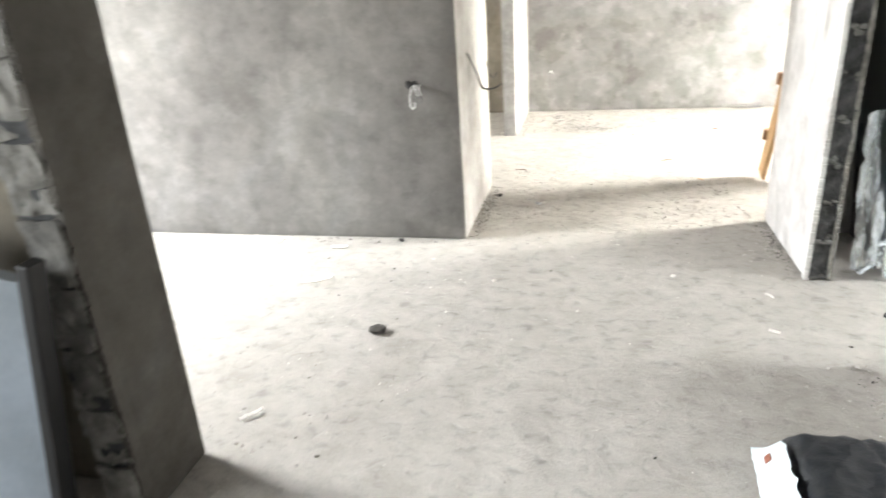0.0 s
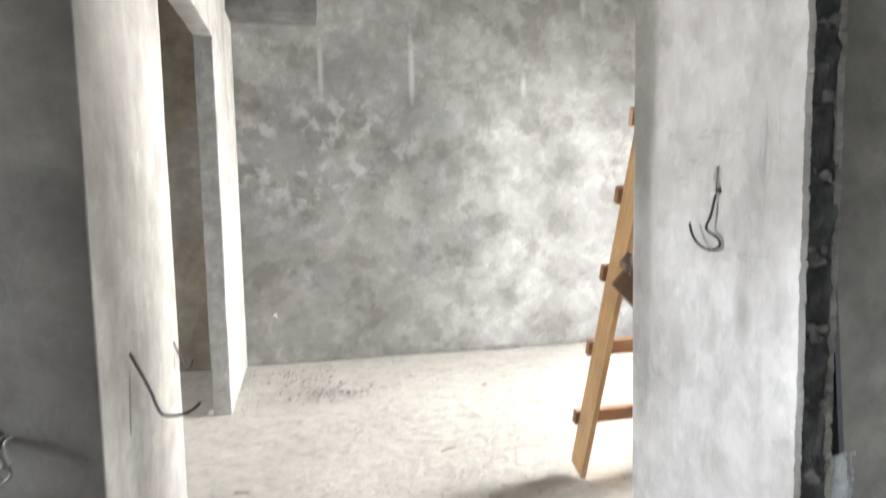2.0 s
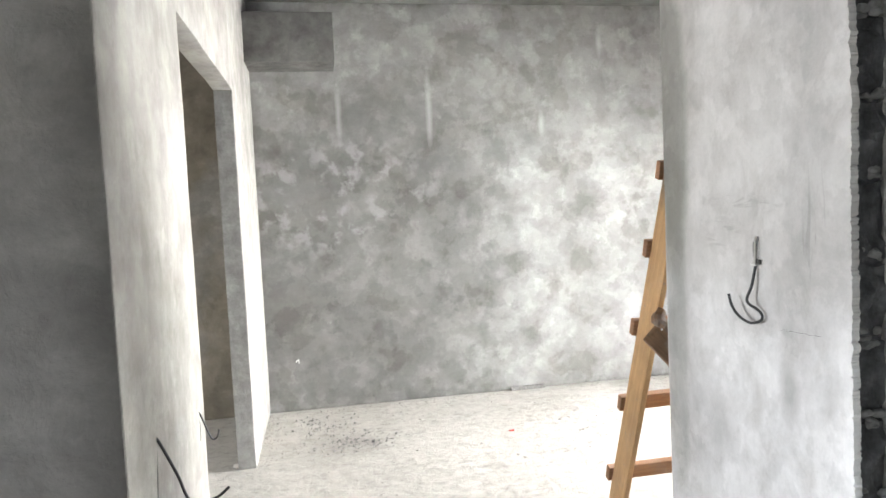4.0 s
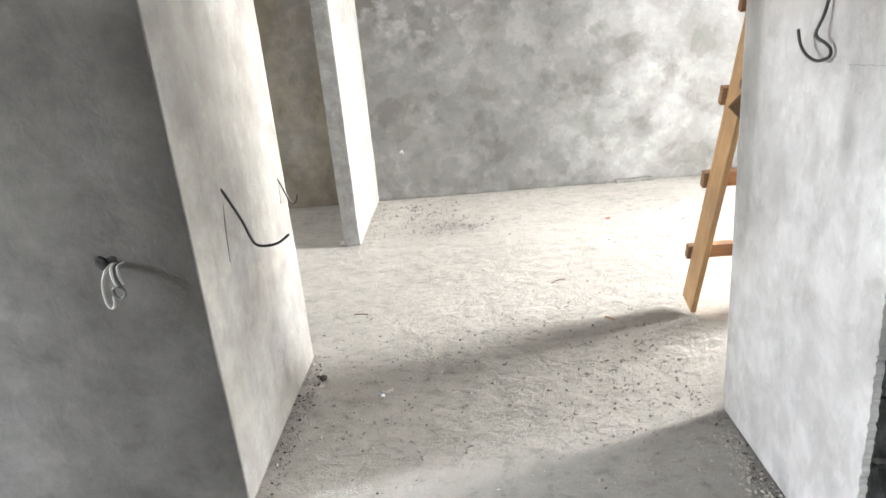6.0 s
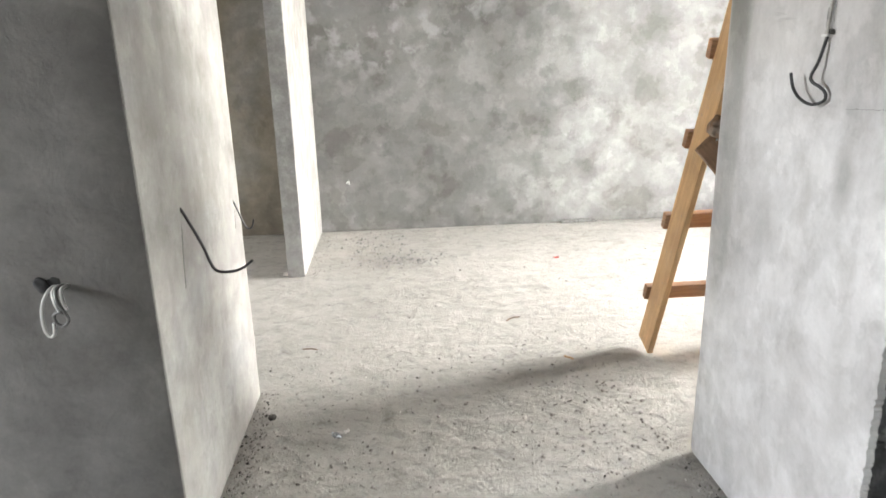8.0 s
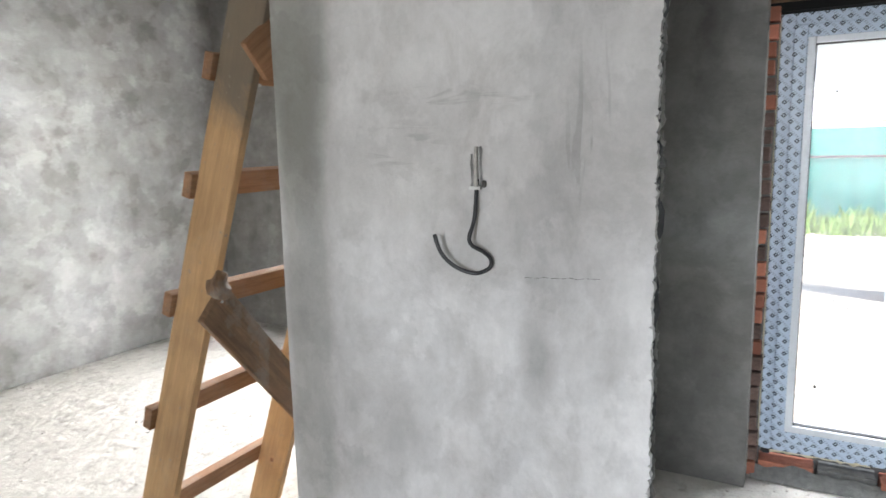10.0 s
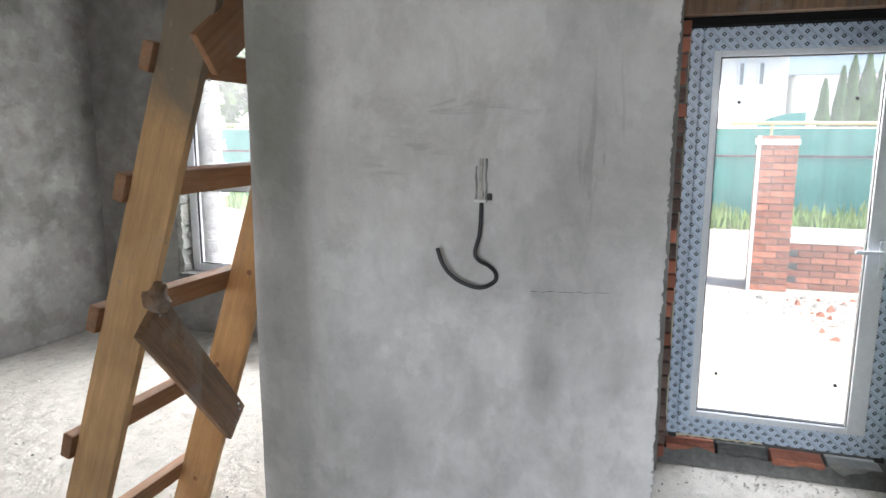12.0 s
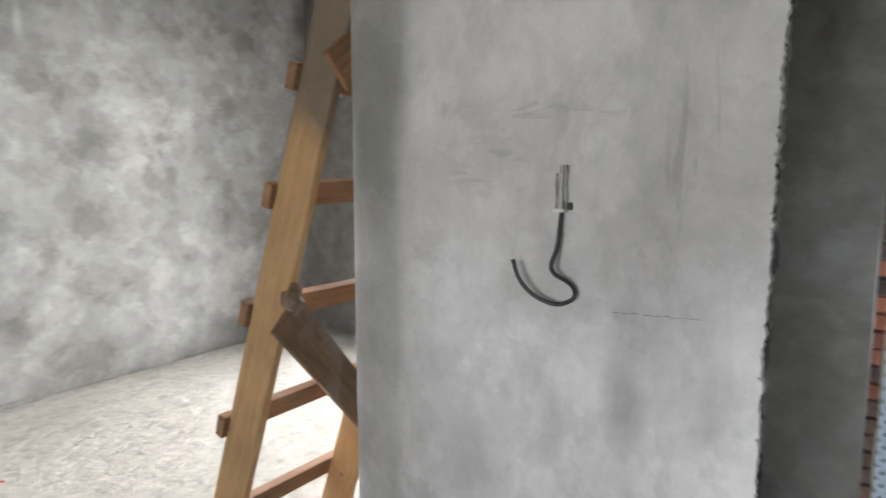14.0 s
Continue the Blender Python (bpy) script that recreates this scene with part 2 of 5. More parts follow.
def pier_plaster():
    """Trowelled plaster with window light painted in: bluish below a wandering edge, warmer and darker above; one
    rubbed smudge.
    """
    m, n, l, b = mat("bluish_grey_plaster", 0.9)
    big = tex_noise(n, l, 1.7, 6, 0.62, dist=0.5)
    mid = tex_noise(n, l, 5.5, 7, 0.68, stretch=(1.0, 1.0, 0.75), dist=0.35)
    streak = tex_noise(n, l, 4, 6, 0.6, stretch=(2.0, 2.0, 0.3))
    scratch = tex_noise(n, l, 26, 5, 0.7, stretch=(1.0, 0.8, 1.1), dist=0.4)
    fine = tex_noise(n, l, 110, 4, 0.7)
    c = ramp(n, l, big, [(0.34, (0.52, 0.508, 0.502)), (0.5, (0.61, 0.60, 0.597)), (0.66, (0.70, 0.693, 0.692))])
    # shade above the window light's edge, painted into the plaster colour
    upper = near(n, l, (1.06, 3.6, 3.45), (0.0, 0.12, 0.5), 0.97, 1.03, 0.12)
    c = mix(n, l, c, (0.47, 0.452, 0.43), product(n, l, upper, 0.45))
    c = mix(n, l, c, ramp(n, l, mid, [(0.33, grey(0.78, 0.01)), (0.5, grey(1.0)), (0.66, grey(1.12))]), 0.9, 'MULTIPLY')
    c = mix(n, l, c, ramp(n, l, streak, [(0.36, grey(0.93)), (0.6, grey(1.03))]), 0.7, 'MULTIPLY')
    for y, z, ry, rz, k in ((3.417, 1.20, 22.0, 9.0, 0.5), (3.73, 0.98, 12.0, 9.0, 0.32), (3.66, 0.50, 14.0, 8.0, 0.3), (3.97, 1.5, 11.0, 2.2, 0.35), (3.30, 0.62, 12.0, 4.0, 0.2)):
        c = mix(n, l, c, (0.23, 0.225, 0.215), product(n, l, near(n, l, (1.06, y, z), (0.0, ry, rz), 0.3, 1.15, 0.6), k))
    for y, z, ry, rz, k in ((4.0, 2.0, 9.0, 1.9, 0.62), (3.99, 1.3, 14.0, 1.4, 0.3)):
        c = mix(n, l, c, (0.24, 0.238, 0.21), product(n, l, near(n, l, (1.06, y, z), (0.0, ry, rz), 0.75, 1.1, 0.5), k))
    rake = ramp(n, l, tex_noise(n, l, 34, 3, 0.6, stretch=(1.0, 1.0, 0.10), dist=0.5), [(0.56, (0, 0, 0)), (0.62, (1, 1, 1))])
    comb = ramp(n, l, tex_noise(n, l, 30, 3, 0.6, stretch=(1.0, 0.16, 1.0), dist=0.9), [(0.56, (0, 0, 0)), (0.62, (1, 1, 1))])
    for y, z, ry, rz, line in ((3.34, 1.57, 14.0, 8.0, rake), (3.31, 1.70, 20.0, 8.0, rake), (3.70, 1.61, 9.0, 16.0, comb), (3.66, 1.72, 9.0, 22.0, comb), (3.50, 1.72, 9.0, 26.0, comb)):
        c = mix(n, l, c, (0.25, 0.245, 0.23), product(n, l, product(n, l, line, near(n, l, (1.06, y, z), (0.0, ry, rz), 0.5, 1.1, 0.5)), 0.3))
    c = mix(n, l, c, patches(n, l, 0.26, 0.80, 1.14, stretch=(1.0, 1.0, 0.7)), 0.6, 'MULTIPLY')
    c = mix(n, l, c, patches(n, l, 0.08, 0.86, 1.11), 0.55, 'MULTIPLY')
    c = mix(n, l, c, ramp(n, l, fine, [(0.25, grey(0.92)), (0.7, grey(1.04))]), 0.6, 'MULTIPLY')
    lines = trowel_lines(n, l, 7.0, 0.015)
    c = mix(n, l, c, (0.33, 0.325, 0.315), product(n, l, lines, 0.14))
    l.new(c, b.inputs["Base Color"])
    b.inputs["Specular IOR Level"].default_value = 0.25
    bump(n, l, b, [(mid, 0.018, 0.5), (lines, 0.002, 0.25), (scratch, 0.005, 0.5), (streak, 0.002, 0.1), (fine, 0.0012, 0.5)])
    return m


M_PIER = pier_plaster()
M_BEAM = plaster("rough_board_marked_concrete", 0.13, 0.24, 0.02, blotch=3.0)


def concrete_floor():
    """Trodden screed: dust, shoe and trowel marks, grit."""
    m, n, l, b = mat("dusty_screed", 0.95)
    big = tex_noise(n, l, 0.9, 6, 0.65, dist=0.5)
    mid = tex_noise(n, l, 6, 8, 0.7, dist=0.6)
    marks = tex_noise(n, l, 15, 5, 0.6, stretch=(0.9, 1.15, 1.0), dist=0.45)
    fine = tex_noise(n, l, 65, 6, 0.75)
    grit = tex_noise(n, l, 260, 3, 0.6)
    c = ramp(n, l, big, [(0.3, grey(0.43, 0.046)), (0.5, grey(0.48, 0.043)), (0.7, grey(0.525, 0.04))])
    c = mix(n, l, c, ramp(n, l, mid, [(0.3, grey(0.78, 0.02)), (0.5, grey(1.0)), (0.7, grey(1.10))]), 0.8, 'MULTIPLY')
    c = mix(n, l, c, ramp(n, l, marks, [(0.32, grey(0.70)), (0.44, grey(0.98)), (0.7, grey(1.07))]), 0.8, 'MULTIPLY')
    c = mix(n, l, c, ramp(n, l, fine, [(0.28, grey(0.84)), (0.45, grey(0.99)), (0.75, grey(1.05))]), 0.7, 'MULTIPLY')
    c = mix(n, l, c, ramp(n, l, grit, [(0.3, grey(0.82)), (0.6, grey(1.04))]), 0.7, 'MULTIPLY')
    # dark patches: soil and painted shade by doorway wall, painted shade at pier, sweepings
    for x, y, k, w in ((0.85, 2.05, 2.0, 0.35), (1.0, 3.6, 3.0, 0.3), (-0.1, 6.8, 2.6, 0.25)):
        c = mix(n, l, c, (0.20, 0.185, 0.165), product(n, l, near(n, l, (x, y, 0.0), (k, k, 0.0), 0.3, 1.2, 0.9), w))
    l.new(c, b.inputs["Base Color"])
    b.inputs["Specular IOR Level"].default_value = 0.15
    flake = n.new("ShaderNodeTexNoise")
    flake.noise_type = 'RIDGED_MULTIFRACTAL'
    flake.inputs["Scale"].default_value, flake.inputs["Detail"].default_value, flake.inputs["Roughness"].default_value = 7.5, 4.0, 0.55
    flake.inputs["Distortion"].default_value = 0.5
    co = n.new("ShaderNodeTexCoord")
    l.new(co.outputs["Object"], flake.inputs["Vector"])
    ridge = ramp(n, l, flake.outputs[0], [(0.35, (0, 0, 0)), (1.0, (1, 1, 1))])
    c = mix(n, l, c, ramp(n, l, ridge, [(0.0, grey(0.86)), (0.25, grey(1.0)), (0.8, grey(1.04))]), 0.5, 'MULTIPLY')
    l.new(c, b.inputs["Base Color"])
    bump(n, l, b, [(ridge, 0.010, 0.4), (mid, 0.03, 0.45), (marks, 0.013, 0.55), (fine, 0.006, 0.4), (grit, 0.002, 0.35)])
    return m


M_FLOOR = concrete_floor()


def simple(name, col, rough=0.7, metal=0.0, var=0.15, scale=14.0, bmp=0.002, per_object=0.0):
    m, n, l, b = mat(name, rough, metal)
    a = tex_noise(n, l, scale, 6, 0.65)
    f = tex_noise(n, l, scale * 9, 4, 0.7)
    lo, hi = tuple(v * (1 - var) for v in col), tuple(min(1, v * (1 + var)) for v in col)
    c = ramp(n, l, a, [(0.3, lo), (0.7, hi)])
    c = mix(n, l, c, ramp(n, l, f, [(0.3, grey(0.9)), (0.7, grey(1.06))]), 0.7, 'MULTIPLY')
    if per_object:
        oi = n.new("ShaderNodeObjectInfo")
        r = ramp(n, l, oi.outputs["Random"], [(0.0, grey(1 - per_object)), (1.0, grey(1 + per_object))])
        c = mix(n, l, c, r, 1.0, 'MULTIPLY')
    l.new(c, b.inputs["Base Color"])
    if bmp:
        bump(n, l, b, [(a, bmp * 3, 0.5), (f, bmp, 0.6)])
    return m


def wood(name, light, dark, grey_wear=0.0, stained_top=0.0):
    m, n, l, b = mat(name, 0.68)
    g = tex_noise(n, l, 9, 7, 0.6, stretch=(5.0, 5.0, 0.35), dist=0.8)
    f = tex_noise(n, l, 60, 4, 0.7, stretch=(8.0, 8.0, 0.3))
    s = tex_noise(n, l, 3.2, 4, 0.6)
    c = ramp(n, l, g, [(0.3, dark), (0.55, light), (0.75, tuple(min(1, v * 1.15) for v in light))])
    c = mix(n, l, c, ramp(n, l, f, [(0.3, grey(0.78)), (0.6, grey(1.05))]), 0.6, 'MULTIPLY')
    c = mix(n, l, c, ramp(n, l, s, [(0.35, grey(0.72)), (0.6, grey(1.05))]), 0.7, 'MULTIPLY')
    if grey_wear:
        w = ramp(n, l, tex_noise(n, l, 5, 6, 0.7), [(0.5, (0, 0, 0)), (0.62, (grey_wear, grey_wear, grey_wear))])
        c = mix(n, l, c, (0.26, 0.25, 0.23), w)
    if stained_top:
        c = mix(n, l, c, (0.15, 0.14, 0.12), product(n, l, near(n, l, (0, 0, 1.3), (2.0, 2.0, 1.0), 0.82, 1.0, 0.55, 0.6), stained_top))
        sp = ramp(n, l, tex_noise(n, l, 45, 2, 0.5), [(0.68, (0, 0, 0)), (0.74, (0.6, 0.6, 0.6))])
        c = mix(n, l, c, (0.34, 0.30, 0.25), sp)
    l.new(c, b.inputs["Base Color"])
    bump(n, l, b, [(g, 0.002, 0.5), (f, 0.001, 0.5)])
    return m


M_WOOD = wood("raw_pine_plank", (0.55, 0.36, 0.195), (0.48, 0.30, 0.155), 0.45)
M_WOOD_RAIL = wood("stained_pine_rail", (0.64, 0.405, 0.20), (0.54, 0.33, 0.155), 0.14, 0.8)
M_WOOD_DARK = wood("red_brown_plank", (0.36, 0.19, 0.095), (0.26, 0.13, 0.062), 0.25)
M_WOOD_OLD = wood("dirty_old_plank", (0.25, 0.15, 0.085), (0.13, 0.08, 0.05), 0.6)
M_BLOCK = simple("dark_aggregate_block", (0.075, 0.077, 0.08), 0.95, var=0.6, scale=18, bmp=0.006, per_object=0.2)
M_BLOCK_MID = simple("dusty_grey_block", (0.22, 0.215, 0.20), 0.95, var=0.45, scale=16, bmp=0.006, per_object=0.25)
M_BLOCK_PALE = simple("pale_gas_block", (0.34, 0.35, 0.33), 0.95, var=0.2, scale=18, bmp=0.004, per_object=0.08)
M_MORTAR = simple("grey_mortar", (0.17, 0.17, 0.165), 0.95, var=0.3, scale=25, bmp=0.006)
M_BRICK = simple("red_clay_brick", (0.36, 0.14, 0.09), 0.9, var=0.3, scale=16, bmp=0.003, per_object=0.35)
M_BRICK_SMEARED = simple("mortar_smeared_brick", (0.15, 0.10, 0.085), 0.95, var=0.5, scale=22, bmp=0.006, per_object=0.4)
M_STONE = simple("grey_split_face_stone", (0.34, 0.33, 0.34), 0.9, var=0.3, scale=14, bmp=0.01, per_object=0.15)
M_PVC = simple("white_pvc", (0.70, 0.735, 0.79), 0.32, var=0.03, scale=4, bmp=0)
M_RUBBER = simple("black_rubber", (0.015, 0.015, 0.016), 0.55, var=0.2, bmp=0)
# near-black colour that paints the shade under the door lintel
M_LINTEL_SHADE = simple("lintel_shade_black", (0.006, 0.006, 0.006), 1.0, var=0.1, bmp=0)
M_FOAM = simple("cream_mounting_foam", (0.72, 0.66, 0.50), 0.9, var=0.12, scale=30, bmp=0.006)
M_CABLE = simple("black_cable_sheath", (0.02, 0.02, 0.022), 0.4, var=0.3, bmp=0)
M_CABLE_PALE = simple("pale_cable_core", (0.55, 0.55, 0.53), 0.4, var=0.15, bmp=0)
M_CABLE_DULL = simple("dull_grey_cable_end", (0.16, 0.16, 0.155), 0.35, 0.3, var=0.4, bmp=0)
M_STEEL = simple("galvanised_steel", (0.50, 0.51, 0.52), 0.35, 0.9, var=0.1, bmp=0)
M_SHADED_SHEET = simple("shade_black_panel", (0.018, 0.020, 0.024), 0.45, var=0.2, scale=6, bmp=0.001)
M_GLOSSY = simple("blue_grey_gloss", (0.26, 0.30, 0.34), 0.22, 0.0, var=0.15, scale=3, bmp=0)
M_LIP = simple("broken_plaster_edge", (0.27, 0.265, 0.255), 0.95, var=0.4, scale=30, bmp=0.006)
M_EDGE = simple("blue_grey_panel_edge", (0.055, 0.065, 0.08), 0.35, 0.3, var=0.15, scale=6, bmp=0)
M_BAG = simple("black_plastic_sack", (0.012, 0.015, 0.019), 0.42, var=0.3, scale=6, bmp=0.004)
M_BAG_PRINT = simple("printed_white_sack_side", (0.62, 0.70, 0.74), 0.4, var=0.2, scale=9, bmp=0.002)
M_CHIP = simple("white_plaster_chip", (0.80, 0.78, 0.74), 0.9, var=0.2, scale=40)
M_PEBBLE = simple("grey_mortar_crumb", (0.42, 0.40, 0.365), 0.95, var=0.3, scale=40)
M_DIRT = simple("dark_crumb", (0.07, 0.066, 0.06), 0.95, var=0.3, scale=40)
M_RED = simple("red_plastic_scrap", (0.65, 0.05, 0.03), 0.5, var=0.1, bmp=0)
M_SAND = simple("pale_sandy_ground", (0.52, 0.46, 0.38), 0.95, var=0.25, scale=1.4, bmp=0.03)
M_FENCE = simple("green_sheet_metal", (0.03, 0.25, 0.22), 0.5, var=0.1, scale=0.9, bmp=0)
M_GRASS = simple("weedy_grass", (0.22, 0.34, 0.09), 0.8, var=0.4, scale=3.0, bmp=0)
M_LEAF = simple("green_leaves", (0.13, 0.24, 0.06), 0.6, var=0.45, scale=1.2, bmp=0)
M_THUJA = simple("thuja_green", (0.08, 0.17, 0.045), 0.7, var=0.45, scale=2.5, bmp=0)
M_BARK = simple("grey_brown_bark", (0.12, 0.09, 0.065), 0.95, var=0.35, scale=9, bmp=0.01)
M_WHITE = simple("white_render", (0.78, 0.78, 0.76), 0.8, var=0.05, scale=2, bmp=0.002)
M_ROOF = simple("blue_grey_roof_sheet", (0.20, 0.26, 0.30), 0.5, 0.1, var=0.12, scale=1.5, bmp=0)
M_PIPE = simple("cream_gas_pipe", (0.62, 0.48, 0.22), 0.5, var=0.12, scale=2, bmp=0)
M_DARKGLASS = simple("dark_window_pane", (0.16, 0.18, 0.20), 0.1, var=0.1, bmp=0)


def protective_film():
    """White profile under pale blue film, printed with rows of small dark diamonds."""
    m, n, l, b = mat("printed_blue_film", 0.38)
    co = n.new("ShaderNodeTexCoord")
    mp = n.new("ShaderNodeMapping")
    l.new(co.outputs["Object"], mp.inputs["Vector"])
    sep = n.new("ShaderNodeSeparateXYZ")
    l.new(mp.outputs[0], sep.inputs[0])

    def op(kind, a, bval=None):
        k = n.new("ShaderNodeMath")
        k.operation = kind
        for i, v in enumerate((a, bval)):
            if v is None:
                continue
            if isinstance(v, (int, float)):
                k.inputs[i].default_value = v
            else:
                l.new(v, k.inputs[i])
        return k.outputs[0]

    P = 0.058
    u = op('ADD', sep.outputs["Y"], sep.outputs["Z"])
    v = op('SUBTRACT', sep.outputs["Y"], sep.outputs["Z"])

    def cell(a, width):
        f = op('FRACT', op('DIVIDE', a, P))
        return op('LESS_THAN', op('ABSOLUTE', op('SUBTRACT', f, 0.5)), width)

    diamond = op('MULTIPLY', cell(u, 0.21), cell(v, 0.21))
    core = op('MULTIPLY', cell(u, 0.07), cell(v, 0.07))
    bars = op('MULTIPLY', op('LESS_THAN', op('FRACT', op('DIVIDE', u, P / 4)), 0.45), op('LESS_THAN', op('FRACT', op('DIVIDE', v, P)), 0.26))
    c = mix(n, l, (0.50, 0.60, 0.74), (0.27, 0.34, 0.46), bars)
    c = mix(n, l, c, (0.045, 0.06, 0.10), op('SUBTRACT', diamond, core))
    l.new(c, b.inputs["Base Color"])
    return m


M_FILM = protective_film()


def clear(name, tint, rough, alpha=None):
    m, n, l, b = mat(name, rough)
    b.inputs["Base Color"].default_value = (*tint, 1)
    b.inputs["IOR"].default_value = 1.45
    if alpha is None:
        b.inputs["Transmission Weight"].default_value = 1.0
    else:
        b.inputs["Alpha"].default_value = alpha
    return m


M_GLASS = clear("window_glass", (1, 1, 1), 0.0)


def dusty(m, low, high):
    """Builder's dust on the pane scatters a little of the daylight; it also imitates the haze of reflections."""
    n, l = m.node_tree.nodes, m.node_tree.links
    tr, mx = n.new("ShaderNodeBsdfTranslucent"), n.new("ShaderNodeMixShader")
    tr.inputs["Color"].default_value = (0.85, 0.86, 0.86, 1)
    l.new(ramp(n, l, tex_noise(n, l, 2.2, 5, 0.6), [(0.3, grey(low)), (0.7, grey(high))]), mx.inputs[0])
    l.new(n["Principled BSDF"].outputs[0], mx.inputs[1])
    l.new(tr.outputs[0], mx.inputs[2])
    l.new(mx.outputs[0], n["Material Output"].inputs["Surface"])


dusty(M_GLASS, 0.014, 0.04)
M_SHEETING = clear("clear_polythene", (0.90, 0.96, 1.0), 0.06, 0.26)
sn, sl = M_SHEETING.node_tree.nodes, M_SHEETING.node_tree.links
# opaque streaks along the creases, painted in for bright highlights
crease_glint = tex_noise(sn, sl, 9, 5, 0.6, stretch=(3.0, 3.0, 0.5), dist=0.6)
sl.new(ramp(sn, sl, crease_glint, [(0.42, grey(0.10)), (0.50, grey(0.35)), (0.57, grey(0.95))]), sn["Principled BSDF"].inputs["Alpha"])
M_SHEETING.node_tree.nodes["Principled BSDF"].inputs["Coat Weight"].default_value = 1.0
M_SHEETING.node_tree.nodes["Principled BSDF"].inputs["Specular IOR Level"].default_value = 1.0


# ---- mesh helpers ----
def part(name, bm, material, parent=None, label=""):
    me = bpy.data.meshes.new(name)
    bm.normal_update()
    bm.to_mesh(me)
    bm.free()
    me.materials.append(material)
    ob = new(name, me)
    if parent:
        ob.parent = parent
    if label:
        ob["label"] = label
    return ob


def thing(name, label, category, group="", at=(0, 0, 0)):
    ob = new(name)
    ob.location = at
    ob.empty_display_size = 0.1
    return tagged(ob, label, category, group)


def box(x0, x1, y0, y1, z0, z1, bevel=0.0, seg=2, bm=None):
    bm = bm or bmesh.new()
    r = bmesh.ops.create_cube(bm, size=1.0)
    vs = r["verts"]
    bmesh.ops.scale(bm, vec=(x1 - x0, y1 - y0, z1 - z0), verts=vs)
    bmesh.ops.translate(bm, vec=((x0 + x1) / 2, (y0 + y1) / 2, (z0 + z1) / 2), verts=vs)
    if bevel:
        es = list({e for v in vs for e in v.link_edges})
        bmesh.ops.bevel(bm, geom=es, offset=bevel, segments=seg, profile=0.6, affect='EDGES')
    return bm


def smooth(ob):
    for p in ob.data.polygons:
        p.use_smooth = True
    return ob


def wall(name, x0, x1, y0, y1, z0, z1, material, label, rough=0.003, bevel=0.008, step=0.16, parent=None, raw_y=None):
    """A plastered wall: a bevelled slab whose faces wander by a few millimetres."""
    bm = box(x0, x1, y0, y1, z0, z1)
    for axis, (a, b) in enumerate(((x0, x1), (y0, y1), (z0, z1))):
        k = 1
        cuts = max(0, int((b - a) / step))
        for i in range(1, cuts + 1):
            co, no = [0, 0, 0], [0, 0, 0]
            co[axis], no[axis] = a + (b - a) * i / (cuts + 1), 1
            bmesh.ops.bisect_plane(bm, geom=bm.verts[:] + bm.edges[:] + bm.faces[:], plane_co=co, plane_no=no)
    bm.normal_update()
    sharp = [e for e in bm.edges if len(e.link_faces) == 2 and e.calc_face_angle() > 1]
    if raw_y is not None:
        sharp = [e for e in sharp if abs(e.verts[0].co.y - raw_y) > 0.002 or abs(e.verts[1].co.y - raw_y) > 0.002]
    for v in bm.verts:
        d = noise.noise_vector(v.co * 2.3) * rough + noise.noise_vector(v.co * 9) * rough * 0.5
        if z0 <= 0.001 and v.co.z < 0.001:
            d.z = 0
        v.co += d
    bmesh.ops.bevel(bm, geom=sharp, offset=bevel, segments=2, profile=0.6, affect='EDGES')
    ob = part(name, bm, material, parent)
    smooth(ob)
    ob.data.set_sharp_from_angle(angle=radians(40))
    return tagged(ob, label, "wall", kind="structure")


def tube(points, r, sides=8, bm=None, closed_ends=True):
    """A round cable along a smooth line through the points."""
    bm = bm or bmesh.new()
    pts = [Vector(p) for p in points]
    line = []
    for i in range(len(pts) - 1):
        p0, p1, p2, p3 = pts[max(i - 1, 0)], pts[i], pts[i + 1], pts[min(i + 2, len(pts) - 1)]
        for k in range(6):
            t = k / 6
            line.append(0.5 * ((2 * p1) + (p2 - p0) * t + (2 * p0 - 5 * p1 + 4 * p2 - p3) * t * t + (3 * p1 - p0 - 3 * p2 + p3) * t ** 3))
    line.append(pts[-1])
    rings = []
    up = Vector((0.31, 0.17, 0.93))
    for i, p in enumerate(line):
        d = (line[min(i + 1, len(line) - 1)] - line[max(i - 1, 0)]).normalized()
        a = d.cross(up)
        if a.length < 0.05:
            a = d.cross(Vector((1, 0, 0)))
        a.normalize()
        b2 = d.cross(a)
        rings.append([bm.verts.new(p + r * (math.cos(q) * a + math.sin(q) * b2)) for q in [2 * math.pi * s / sides for s in range(sides)]])
    for A, B in zip(rings, rings[1:]):
        for s in range(sides):
            bm.faces.new((A[s], A[(s + 1) % sides], B[(s + 1) % sides], B[s]))
    if closed_ends:
        bm.faces.new(rings[0][::-1])
        bm.faces.new(rings[-1])
    return bm


def plank(a, b, width_dir, w, th, bevel=0.004):
    """A sawn plank from a to b; w across width_dir, th across the rest."""
    a, b = Vector(a), Vector(b)
    d = (b - a).normalized()
    wd = Vector(width_dir)
    wd = (wd - d * wd.dot(d)).normalized()
    td = d.cross(wd)
    length = (b - a).length
    bm = box(-th / 2, th / 2, -w / 2, w / 2, -length / 2, length / 2, bevel, 2)
    m = Matrix((td, wd, d)).transposed().to_4x4()
    return bm, Matrix.Translation((a + b) / 2) @ m


def plank_part(name, a, b, width_dir, w, th, material, parent, label=""):
    bm, m = plank(a, b, width_dir, w, th)
    ob = part(name, bm, material, parent, label)
    ob.matrix_basis = m
    return ob

